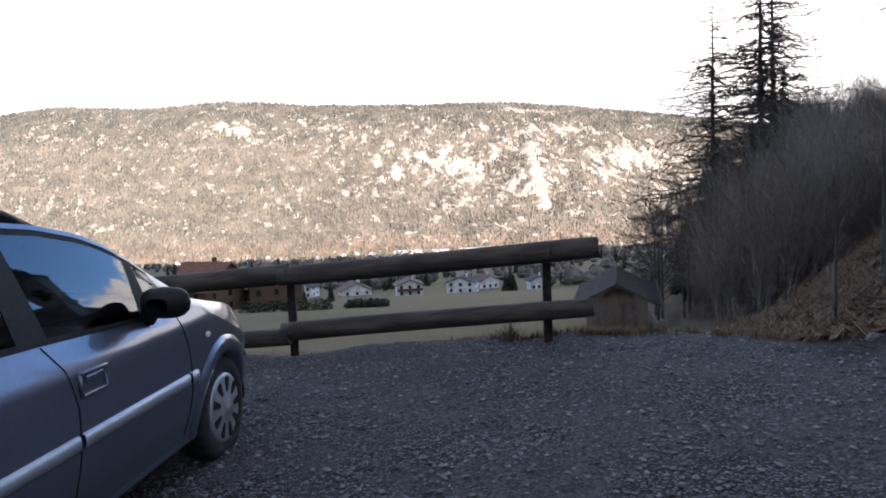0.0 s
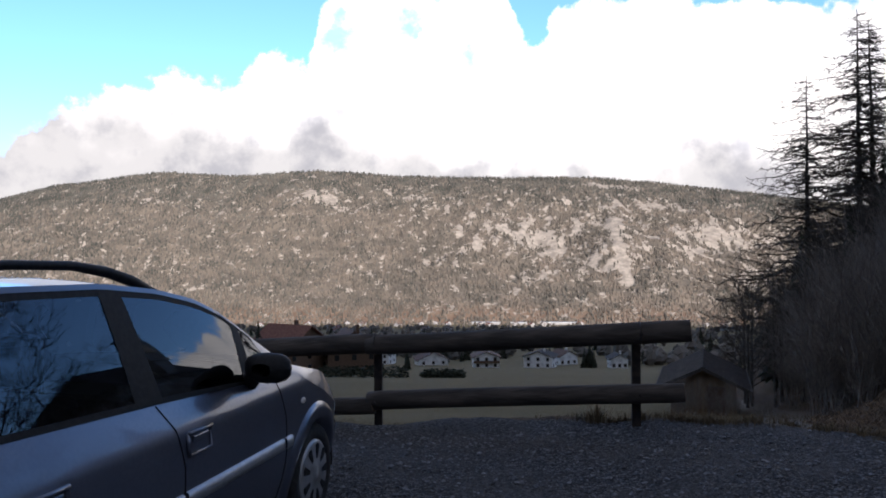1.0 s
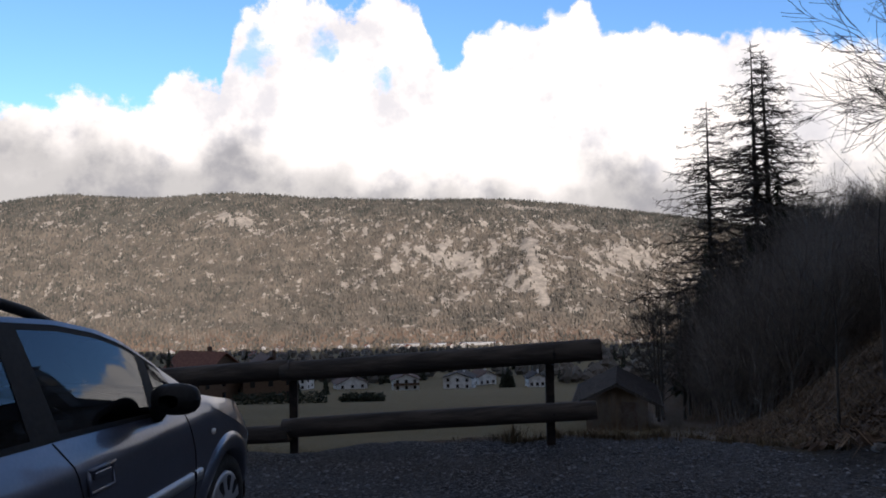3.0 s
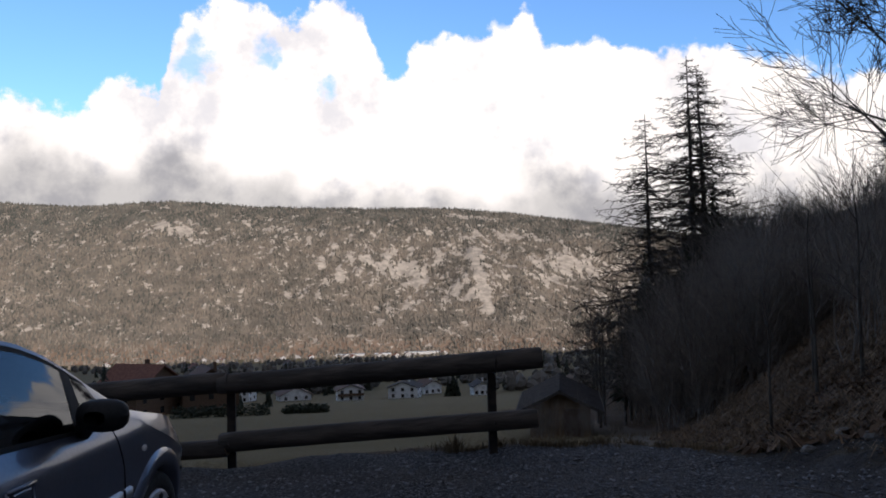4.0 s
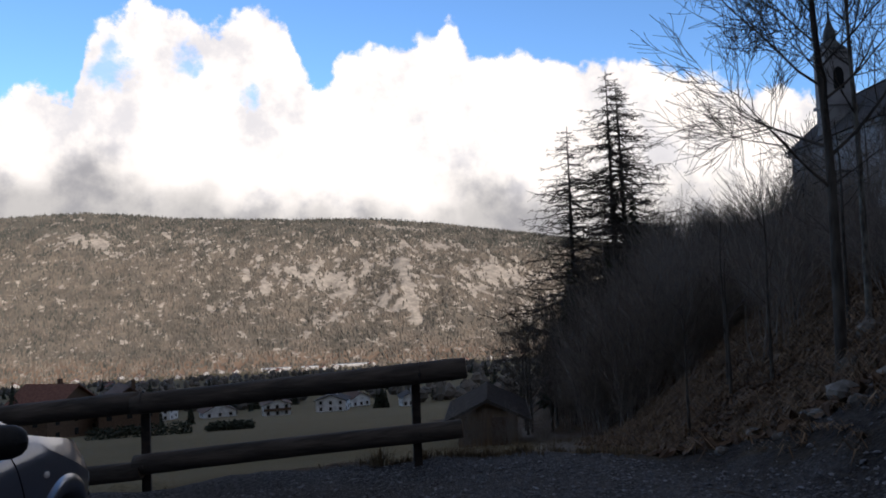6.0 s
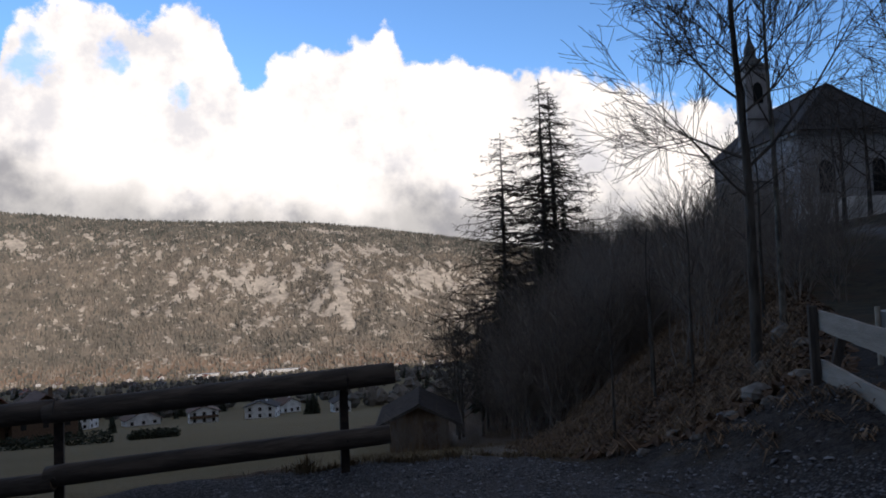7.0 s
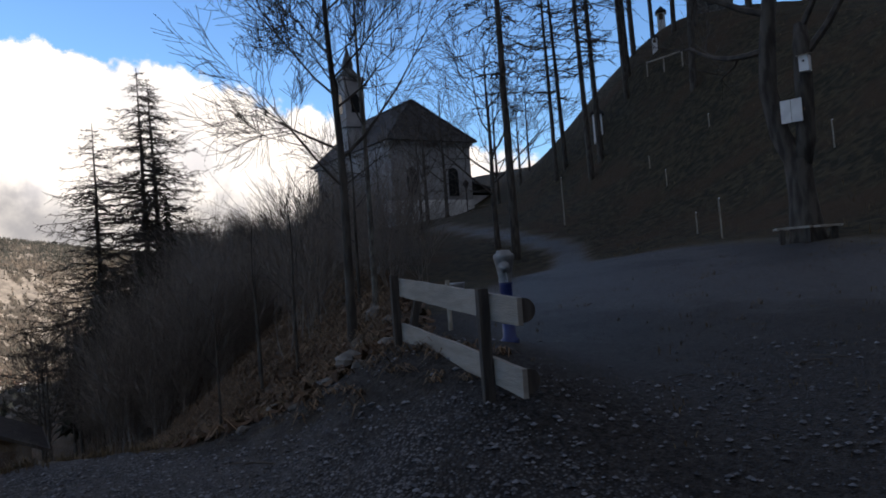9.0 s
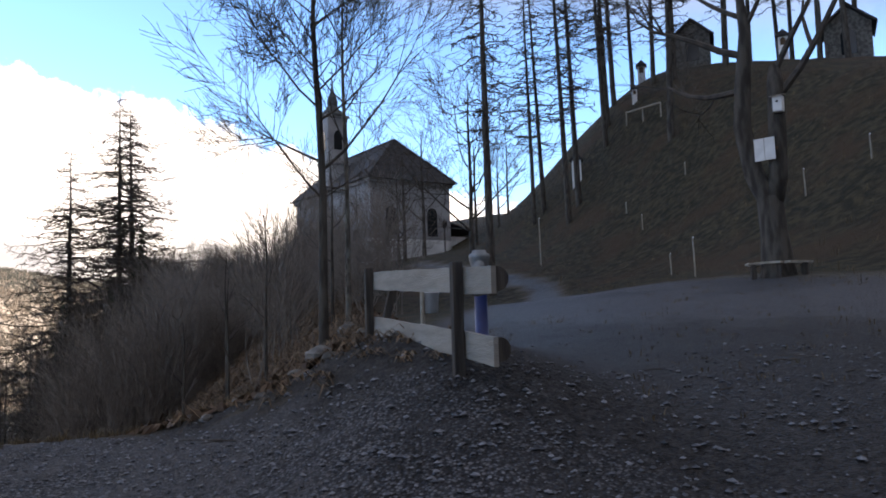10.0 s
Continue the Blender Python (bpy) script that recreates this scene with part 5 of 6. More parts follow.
BUSHES = [thicket_mesh("thicket", h, s) for h, s in ((4.6, 81), (5.6, 82), (3.6, 83), (6.4, 84))]
rnd = random.Random(15)
count = 0
while count < 230:
    x, y = rnd.uniform(6, 44), rnd.uniform(11, 66)
    d = float(rim_distance(np.array([x]), np.array([y]))[0])
    path_x = float(np.interp(y, [6, 12, 22, 39, 70], [3.6, 5.6, 9.2, 14.4, 17]))
    if d < 0.8 or d > 24 or x < path_x + 1.4 + 0.02 * y or x < 1 + 0.352 * y or math.hypot(x, y) < (30 if d < 3 else 36):
        continue
    k = count % 4
    plant("bush", (BUSHES[k],), x, y, "dense leafless bush on the dark slope", "bush", "thicket on the slope", rnd.random() * 6.28, rnd.uniform(0.6, 1.0) * (0.5 if d < 6 else 0.85), parts=("bush_crown",))
    count += 1
for i in range(26):
    t = 0.8 * i / 25
    x, y = np.interp(t, [0, 0.4, 1], [13.0, 23.5, 34.0]) - rnd.uniform(-0.8, 1.6), np.interp(t, [0, 0.4, 1], [14.5, 27.0, 47.0]) + rnd.uniform(-0.8, 1.6)
    plant("bush", (BUSHES[i % 4],), float(x), float(y), "low leafless bush along the crest", "bush", "bushes along the crest", i * 1.3, rnd.uniform(0.35, 0.6), parts=("bush_crown",))
# dead weeds round the foot of the shed
for i in range(10):
    plant("bush", (BUSHES[i % 4],), 8.8 + 4.2 * (i % 7) / 6 + rnd.uniform(-0.3, 0.3), 36.4 + 1.3 * (i // 7) + rnd.uniform(-0.5, 0.5), "brown dead weeds before the shed", "bush", "weeds by the shed", i * 1.9, rnd.uniform(0.14, 0.24), parts=("bush_crown",))
# bare saplings left of the larches, and a few thin stems on the leafy bank
SAPS = [bare_tree("sapling", h, 0.10, s, 0.2, 14, 2, (0.02, 0), 0.55, None, (4, 5), 0.30, 0.010) for h, s in ((9.5, 91), (8.0, 92), (10.5, 93))]
for i, (x, y) in enumerate([(15.2, 47), (16.1, 49), (17.2, 48), (18.3, 50), (16.6, 52), (19.4, 52), (18.0, 45.5), (20.4, 49), (17.6, 54), (21.5, 51), (19.2, 47.2), (22.6, 48)]):
    plant("bare_tree", SAPS[i % 3], x, y, "slim leafless tree beside the field", group="slim trees by the field", turn=i * 0.9, size=0.85 + 0.05 * (i % 5))
STEMS = [bare_tree("stem", h, 0.05, s, 0.4, 5, 2, (0.0, 0), 0.5, None, (2, 4), 0.26) for h, s in ((4.8, 95), (6.0, 96))]
for i, (x, y) in enumerate([(8.3, 13.6), (9.9, 13.2), (10.6, 15.8), (12.2, 18.5), (13.4, 17.2), (10.2, 11.4)]):
    plant("bare_tree", STEMS[i % 2], x, y, "thin leafless stem on the leafy bank", group="thin stems on the bank", turn=i * 1.7, size=0.62 + 0.08 * (i % 4))

# ---- the shed below the terrace ----
def build_shed():
    x0, y0 = 10.62, 39.3
    zg = -6.75
    shed = thing("shed", Matrix.Translation((x0, y0, zg)) @ Matrix.Rotation(math.radians(-14.5), 4, "Z"), "small brown timber shed with a dark gabled roof", "shed")
    half, eave, peak, deep = 1.62, 1.62, 2.40, 6.2
    # walls of upright boards
    rnd = random.Random(2)
    for face in ("front", "back"):
        wall = part("gable_wall", Shape().prism([(-half, -0.8), (half, -0.8), (half, eave), (0, peak - 0.12), (-half, eave)], 0.06, Matrix.Translation((0, 0.62 if face == "front" else deep + 0.55, 0))), SHED_WOOD, shed)
        if face == "front":
            k = -half
            while k < half - 0.05:
                w = rnd.uniform(0.16, 0.22)
                e = min(k + w, half)
                top = eave + (peak - 0.12 - eave) * (1 - max(abs(k), abs(e)) / half)
                part("board", Shape().box(k + 0.008, e - 0.008, 0.585, 0.62, -0.7, top - 0.02), SHED_WOOD, wall)
                k = e
            door = part("door", Shape().box(0.2, 1.15, 0.555, 0.584, -0.5, 1.35), WOOD_BROWN, shed, "brown board door")
            part("latch", Shape().box(0.28, 0.36, 0.53, 0.555, 0.45, 0.52), STEEL_DARK, door)
    for sx in (-1, 1):
        part("side_wall", Shape().box(min(sx * half, sx * (half - 0.06)), max(sx * half, sx * (half - 0.06)), 0.68, deep + 0.55, -0.8, eave), SHED_WOOD, shed)
        over = 2.35
        zo = peak - (peak - eave) / half * over
        roof = part("roof_slope", Shape().prism([(0, peak), (sx * over, zo), (sx * over, zo - 0.09), (0, peak - 0.09)] if sx > 0 else [(0, peak - 0.09), (sx * over, zo - 0.09), (sx * over, zo), (0, peak)], deep + 1.2), SHED_ROOF, shed)
        part("barge_board", Shape().prism([(0, peak + 0.02), (sx * over, zo + 0.02), (sx * over, zo - 0.15), (0, peak - 0.16)] if sx > 0 else [(0, peak - 0.16), (sx * over, zo - 0.15), (sx * over, zo + 0.02), (0, peak + 0.02)], 0.04, Matrix.Translation((0, -0.042, 0))), POST_WOOD, roof)
        part("eave_board", Shape().box(min(sx * over, sx * (over + 0.05)), max(sx * over, sx * (over + 0.05)), 0, deep + 1.2, zo - 0.09, zo + 0.01), POST_WOOD, roof)
    part("ridge_cap", Shape().prism([(-0.14, peak - 0.02), (0, peak + 0.05), (0.14, peak - 0.02)], deep + 1.2), SHED_ROOF, shed)


build_shed()


# ---- the church on the hill ----
def build_church():
    base = 5.5
    a = Vector((0.222, 0.975, 0)).normalized()
    b = Vector((a.y, -a.x, 0))
    N = Vector((40.6, 44.0, base))
    # own axes: x along the near wall (b), y along the nave (a)
    m = Matrix(((b.x, a.x, 0, N.x), (b.y, a.y, 0, N.y), (0, 0, 1, N.z), (0, 0, 0, 1)))
    ch = thing("church", m, "white plastered church with a dark roof and slender tower", "church")
    W, L, E, R = 7.8, 14.4, 7.1, 10.9
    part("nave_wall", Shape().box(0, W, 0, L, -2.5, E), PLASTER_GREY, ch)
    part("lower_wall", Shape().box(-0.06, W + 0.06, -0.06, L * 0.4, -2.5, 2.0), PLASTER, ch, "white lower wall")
    over = 0.5
    hip = 2.5
    p = [Vector((-over, -over, E - 0.25)), Vector((W + over, -over, E - 0.25)), Vector((W + over, L + over, E - 0.25)), Vector((-over, L + over, E - 0.25)), Vector((W / 2, hip, R)), Vector((W / 2, L - 1, R))]
    s = Shape()
    s.v, s.f = p, [(0, 1, 4), (1, 2, 5, 4), (2, 3, 5), (3, 0, 4, 5), (3, 2, 1, 0)]
    roof = part("roof", s, ROOF_DARK, ch, "steep dark shingle roof")
    for v0, v1 in ((p[0], p[4]), (p[1], p[4]), (p[4], p[5])):
        part("ridge_tile", Shape().tube([v0 + Vector((0, 0, 0.03)), v1 + Vector((0, 0, 0.03))], [0.1, 0.1], 6), ROOF_DARK, roof)
    part("cornice", Shape().box(-0.22, W + 0.22, -0.22, L + 0.22, E - 0.55, E - 0.25), PLASTER_GREY, ch, bevel=0.05)

    def window(x, y, along_x):
        pts = [(-0.5, 0), (0.5, 0), (0.5, 1.9)] + [(0.5 * math.cos(t), 1.9 + 0.5 * math.sin(t)) for t in np.linspace(0.3, 2.84, 7)] + [(-0.5, 1.9)]
        mm = Matrix.Translation((x, y, 2.3)) @ (Matrix.Identity(4) if along_x else Matrix.Rotation(math.pi / 2, 4, "Z"))
        w = part("window", Shape().prism([(px * 1.25, pz * 1.06 - 0.1) for px, pz in pts], 0.10, mm @ Matrix.Translation((0, -0.05, 0))), PLASTER_GREY, ch, "arched window")
        part("pane", Shape().prism(pts, 0.03, mm @ Matrix.Translation((0, -0.07, 0))), WINDOW_DARK, w)
        for bx in (-0.17, 0.17):
            part("glazing_bar", Shape().box(bx - 0.02, bx + 0.02, -0.085, -0.07, 0, 2.3, mm), STEEL_DARK, w)

    for x in (1.9, 5.9):
        window(x, 0, True)
    for y in (2.6, 5.8, 11.6):
        window(0.0, y, False)
    # tower
    tx, ty, tw = 1.1, 8.6, 0.98
    H = 13.9
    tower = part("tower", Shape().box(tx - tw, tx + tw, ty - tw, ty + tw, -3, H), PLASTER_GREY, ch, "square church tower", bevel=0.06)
    for z in (5.0, 9.5, H - 0.15):
        part("tower_band", Shape().box(tx - tw - 0.15, tx + tw + 0.15, ty - tw - 0.15, ty + tw + 0.15, z, z + 0.25), PLASTER_GREY, tower)
    for dx, dy in ((0, -1), (-1, 0), (1, 0), (0, 1)):
        mm = Matrix.Translation((tx + dx * tw, ty + dy * tw, 10.8)) @ Matrix.Rotation(math.atan2(dx, -dy) if dy else (math.pi / 2 * -dx), 4, "Z")
        part("belfry_opening", Shape().prism([(-0.4, 0), (0.4, 0), (0.4, 1.3), (0.25, 1.65), (0, 1.8), (-0.25, 1.65), (-0.4, 1.3)], 0.06, mm @ Matrix.Translation((0, -0.05, 0))), WINDOW_DARK, tower)
    k = part("spire", Shape().lathe([(1.32, H), (1.28, H + 0.2), (1.0, H + 0.5), (0.62, H + 0.85), (0.46, H + 1.1), (0.5, H + 1.5), (0.42, H + 1.9), (0.24, H + 2.3), (0.12, H + 2.8), (0.05, H + 3.6)], 8, Matrix.Translation((tx, ty, 0)) @ Matrix.Rotation(math.pi / 8, 4, "Z")), COPPER, tower, "dark onion-shaped spire")
    part("finial", Shape().tube([Vector((tx, ty, H + 3.5)), Vector((tx, ty, H + 4.7))], [0.05, 0.03], 6).box(tx - 0.3, tx + 0.3, ty - 0.03, ty + 0.03, H + 4.2, H + 4.28), COPPER, k)
    # the low side building
    porch = part("porch", Shape().box(W + 0.07, W + 3.1, 1.0, 5.0, -2.5, 2.5), PLASTER, ch, "low white side building")
    part("porch_roof", Shape().prism([(W + 0.01, 3.75), (W + 3.6, 2.75), (W + 3.6, 2.6), (W + 0.01, 3.6)], 5.2, Matrix.Translation((0, 0.4, 0))), ROOF_DARK, porch)
    part("porch_door", Shape().prism([(W + 1.4, -1), (W + 2.4, -1), (W + 2.4, 1.1), (W + 1.9, 1.6), (W + 1.4, 1.1)], 0.05, Matrix.Translation((0, 0.955, 0))), WINDOW_DARK, porch)
    for i, (x, y) in enumerate(((2.0, -7.4), (6.0, -7.8))):
        px = m @ Vector((x, y, 0))
        zg = land_at(px.x, px.y)
        lamp = thing("lantern", Matrix.Translation((px.x, px.y, zg)), "old dark lantern on a short post before the church", "lantern")
        part("post", Shape().tube([Vector((0, 0, -0.3)), Vector((0, 0, 1.8))], [0.05, 0.04], 8), STEEL_DARK, lamp)
        part("housing", Shape().lathe([(0.08, 1.8), (0.22, 2.15), (0.24, 2.2), (0.05, 2.42), (0.02, 2.5)], 6), STEEL_DARK, lamp)


build_church()


# ---- shrines, stakes and rails on the hill ----
def station(x, y, size=1.0):
    """A small white station pillar with a roofed niche."""
    z = land_at(x, y)
    s = thing("wayside_shrine", Matrix.Translation((x, y, z)) @ Matrix.Rotation(math.atan2(y - 0.1, x - 1.05) , 4, "Z") @ Matrix.Diagonal((size, size, size, 1)), "white wayside shrine pillar on the grassy hill", "shrine", "shrines on the hill")
    part("pillar", Shape().box(-0.22, 0.22, -0.25, 0.25, -0.6, 1.3), PLASTER, s, bevel=0.02)
    part("niche", Shape().prism([(-0.14, 0.75), (0.14, 0.75), (0.14, 1.08), (0, 1.2), (-0.14, 1.08)], 0.02, Matrix.Translation((-0.232, 0, 0)) @ Matrix.Rotation(-math.pi / 2, 4, "Z")), WOOD_BROWN, s)
    part("roof", Shape().prism([(-0.36, 1.28), (0, 1.62), (0.36, 1.28), (0.36, 1.22), (-0.36, 1.22)], 0.7, Matrix.Translation((-0.33, 0.0, 0)) @ Matrix.Rotation(-math.pi / 2, 4, "Z") @ Matrix.Translation((0, 0, 0))), ROOF_DARK, s)
    return s


station(37.3, 22.7, 1.05)
station(40.9, 20.7, 0.6)
station(46.3, 22.9, 1.0)
station(43.0, 12.8, 1.0)


def chapel(x, y, w, h, turn):
    z = land_at(x, y)
    c = thing("hill_chapel", Matrix.Translation((x, y, z)) @ Matrix.Rotation(turn, 4, "Z"), "small grey chapel with a pitched roof on the hilltop", "chapel", "chapels on the hilltop")
    part("wall", Shape().box(-w / 2, w / 2, -w / 2, w / 2, -1.2, h), ROCK, c)
    for sx in (-1, 1):
        pts = [(0, h + w * 0.5), (sx * w * 0.62, h - 0.1), (sx * w * 0.62, h - 0.25), (0, h + w * 0.5 - 0.15)]
        part("roof_slope", Shape().prism(pts if sx > 0 else pts[::-1], w * 1.2, Matrix.Translation((0, -w * 0.6, 0))), ROOF_DARK, c)
    part("gable", Shape().prism([(-w / 2, h - 0.1), (w / 2, h - 0.1), (0, h + w * 0.42)], 0.1, Matrix.Translation((0, -w / 2, 0))), ROCK, c)
    part("opening", Shape().prism([(-0.4, 0), (0.4, 0), (0.4, 1.2), (0, 1.65), (-0.4, 1.2)], 0.05, Matrix.Translation((0, -w / 2 - 0.04, 0.3))), WINDOW_DARK, c)


chapel(47.5, 19.8, 2.2, 2.0, math.radians(-68))
chapel(48.5, 10.9, 2.4, 2.1, math.radians(-75))


def stake(x, y, h, label="pale wooden stake in the grass", r=0.022):
    z = land_at(x, y)
    s = thing("stake", Matrix.Translation((x, y, z)), label, "stake", "stakes on the hill")
    part("stick", Shape().tube([Vector((0, 0, -0.3)), Vector((0.01, 0.01, h * 0.6)), Vector((0.0, 0.02, h))], [r, r * 0.95, r * 0.85], 7), STAKE, s)
    part("tip", Shape().lathe([(r * 0.84, h - 0.005), (r * 0.6, h + 0.02), (0.0, h + 0.03)], 7), WHITE_PAINT, s)


for x, y, h in ((17.5, 7.35, 0.9), (30.1, 13.05, 0.5), (23.0, 6.45, 0.75), (23.2, 4.8, 0.65), (27.6, 13.8, 0.6), (20.6, 9.4, 0.6), (29.9, 15.7, 0.5)):
    stake(x, y, h)
stake(27.0, 18.25, 2.0, "tall thin pale marker pole beside the gravel way", 0.028)


def hill_rail(x0, y0, x1, y1):
    z0, z1 = land_at(x0, y0), land_at(x1, y1)
    f = thing("hand_rail", Matrix.Translation((x0, y0, z0)), "pale wooden hand rail along the hill path", "rail")
    d = Vector((x1 - x0, y1 - y0, z1 - z0))
    part("rail", Shape().tube([Vector((0, 0, 0.75)), d + Vector((0, 0, 0.75))], [0.05, 0.05], 8), STAKE, f)
    for t in (0.0, 0.5, 1.0):
        p = d * t
        zz = land_at(x0 + p.x, y0 + p.y) - z0
        part("post", Shape().tube([Vector((p.x, p.y, zz - 0.2)), Vector((p.x, p.y, p.z + 0.78))], [0.045, 0.04], 7), STAKE, f)


hill_rail(38.8, 20.2, 36.9, 17.2)


# ---- the village ----
def house(name, w, d, h, roof_h, wall_mat, roof_mat, seed, label, x, y, turn, balcony=True, group=""):
    z = land_at(x, y)
    ob = thing(name, Matrix.Translation((x, y, z)) @ Matrix.Rotation(turn, 4, "Z"), label, "house", group)
    part("wall", Shape().prism([(-w / 2, -3), (w / 2, -3), (w / 2, h), (0, h + roof_h * 0.94), (-w / 2, h)], d, Matrix.Translation((0, -d / 2, 0))), wall_mat, ob)
    over = 0.9
    k = roof_h / (w / 2)
    for sx in (-1, 1):
        e = sx * (w / 2 + over)
        ze = h - over * k
        pts = [(0, h + roof_h + 0.1), (e, ze + 0.1), (e, ze - 0.15), (0, h + roof_h - 0.15)]
        roof = part("roof", Shape().prism(pts if sx > 0 else pts[::-1], d + 2 * over, Matrix.Translation((0, -d / 2 - over, 0))), roof_mat, ob)
    part("chimney", Shape().box(w * 0.12, w * 0.12 + 0.7, -0.4, 0.4, h, h + roof_h + 0.9), wall_mat, roof)
    for floor_z in (0.9, 3.6):
        if floor_z + 1.4 > h + 0.2:
            continue
        for i in range(3):
            x0 = -w / 2 + w * (i + 0.5) / 3
            win = part("window", Shape().box(x0 - 0.65, x0 + 0.65, -d / 2 - 0.05, -d / 2 + 0.02, floor_z - 0.08, floor_z + 1.4), WOOD_BROWN, ob)
            part("pane", Shape().box(x0 - 0.52, x0 + 0.52, -d / 2 - 0.07, -d / 2 - 0.05, floor_z, floor_z + 1.3), WINDOW_DARK, win)
        for sx in (-1, 1):
            for i in range(2):
                y0 = -d / 4 + i * d / 2
                win = part("window", Shape().box(sx * w / 2 - 0.05, sx * w / 2 + 0.05, y0 - 0.6, y0 + 0.6, floor_z, floor_z + 1.3), WINDOW_DARK, ob)
    if balcony and h > 4.5:
        bal = part("balcony", Shape().box(-w / 2, w / 2, -d / 2 - 1.2, -d / 2, 2.6, 2.8), WOOD_BROWN, ob, "brown timber balcony")
        part("railing", Shape().box(-w / 2, w / 2, -d / 2 - 1.22, -d / 2 - 1.14, 2.8, 3.7), WOOD_BROWN, bal)
    return ob


house("house", 11.5, 10, 5.3, 2.3, PLASTER, ROOF_BROWN, 1, "white two-storey house with a low brown roof", -10.6, 336, 0.12)
house("house", 13.0, 10, 5.4, 2.4, PLASTER, ROOF_DARK, 2, "white house with a wide grey gable", 14.0, 338, -0.25, False)
house("house", 7.5, 8, 4.6, 2.0, PLASTER, ROOF_DARK, 3, "small white house beside dark trees", 48.2, 338, 0.1, False)
house("house", 14, 11, 3.2, 3.4, PLASTER, ROOF_BROWN, 4, "pale house with a broad brown roof", -37, 352, 0.3, False)
house("house", 12, 10, 5.2, 2.6, PLASTER, ROOF_DARK, 5, "pale house half hidden behind a hedge", -62, 356, -0.2, False)
house("farmhouse", 15, 12, 6.0, 5.0, WOOD_BROWN, ROOF_RED, 6, "large farmhouse with a red tiled roof", -50, 168, 1.1, False)
house("farmhouse", 12, 10, 6.0, 4.3, WOOD_BROWN, ROOF_BROWN, 7, "dark timber farmhouse with a brown roof", -37, 173, 0.4, False)
house("house", 10, 9, 4.5, 2.4, PLASTER, ROOF_BROWN, 8, "small pale house among trees", 26, 362, 0.5, False)
rnd = random.Random(21)
FAR = house("house", 13, 11, 5.6, 3.0, PLASTER_GREY, ROOF_BROWN, 9, "distant white valley house", -107 * 2.0, 1780, 0.2, False, "distant village")
FAR_RED = house("house", 15, 11, 5.0, 3.8, PLASTER_GREY, ROOF_RED, 10, "distant valley house with a red roof", -150, 1800, 0.5, False, "distant village")
for i in range(34):
    bearing = rnd.uniform(-20, 17)
    dist = rnd.uniform(1560, 1900) if i % 3 else rnd.uniform(900, 1400)
    x, y = dist * math.tan(radians(bearing)), dist
    copy_thing(FAR if i % 4 else FAR_RED, Matrix.Translation((x, y, land_at(x, y))) @ Matrix.Rotation(rnd.uniform(-0.6, 0.6), 4, "Z"))
# long pale sheds at the foot of the mountain
for x, y, w in ((-60, 1860, 70), (120, 1870, 90), (20, 1820, 40)):
    hall = thing("hall", Matrix.Translation((x, y, land_at(x, y))), "long low pale industrial hall in the valley", "hall", "distant village")
    part("wall", Shape().box(-w / 2, w / 2, -9, 9, -2, 6), PLASTER_GREY, hall)
    part("roof", Shape().box(-w / 2 - 0.6, w / 2 + 0.6, -9.6, 9.6, 6, 6.8), ZINC, hall)


def conifer_mesh(name, seed, h=9.0):
    rnd = random.Random(seed)
    trunk, crown = Shape(), Shape()
    trunk.tube([Vector((0, 0, -0.5)), Vector((0, 0, h * 0.95))], [0.22, 0.03], 7)
    z = 0.6
    while z < h:
        r = (h - z) * 0.24 + 0.15
        for k in range(9):
            a = rnd.random() * 6.283
            d = Vector((math.cos(a), math.sin(a), 0))
            s = Vector((-d.y, d.x, 0))
            ln = r * rnd.uniform(0.7, 1.2)
            b0 = len(crown.v)
            crown.v += [Vector((0, 0, z + 0.3)) + s * 0.05, d * ln * 0.6 + s * ln * 0.28 + Vector((0, 0, z)), d * ln + Vector((0, 0, z - ln * 0.35)), d * ln * 0.6 - s * ln * 0.28 + Vector((0, 0, z))]
            crown.f += [(b0, b0 + 1, b0 + 2), (b0, b0 + 2, b0 + 3)]
        z += h * 0.035
    return trunk.mesh(name + "_trunk", BARK), crown.mesh(name + "_crown", NEEDLE)


CON = [conifer_mesh("spruce", s, h) for s, h in ((1, 9), (2, 11))]
rnd = random.Random(33)
spots = [(33, 332, 1.0), (35.5, 333, 1.1), (37, 331, 0.9), (-58, 172, 1.0), (-56.5, 165, 1.3)] + [(x, 1000 + 3 * x, 1.3) for x in (-260, -250, -120, 60)]
spots += [(rnd.uniform(-260, 190), rnd.uniform(345, 440), rnd.uniform(0.5, 1.0)) for _ in range(70)]
spots += [(rnd.uniform(-420, 300), rnd.uniform(480, 900), rnd.uniform(0.8, 1.4)) for _ in range(60)]
spots += [(rnd.uniform(-100, -30), rnd.uniform(212, 260), rnd.uniform(0.4, 0.8)) for _ in range(14)]
for i, (x, y, s) in enumerate(spots):
    plant("spruce", CON[i % 2], x, y, "dark green spruce between the valley houses", "tree", "spruces in the valley", i * 0.7, s)


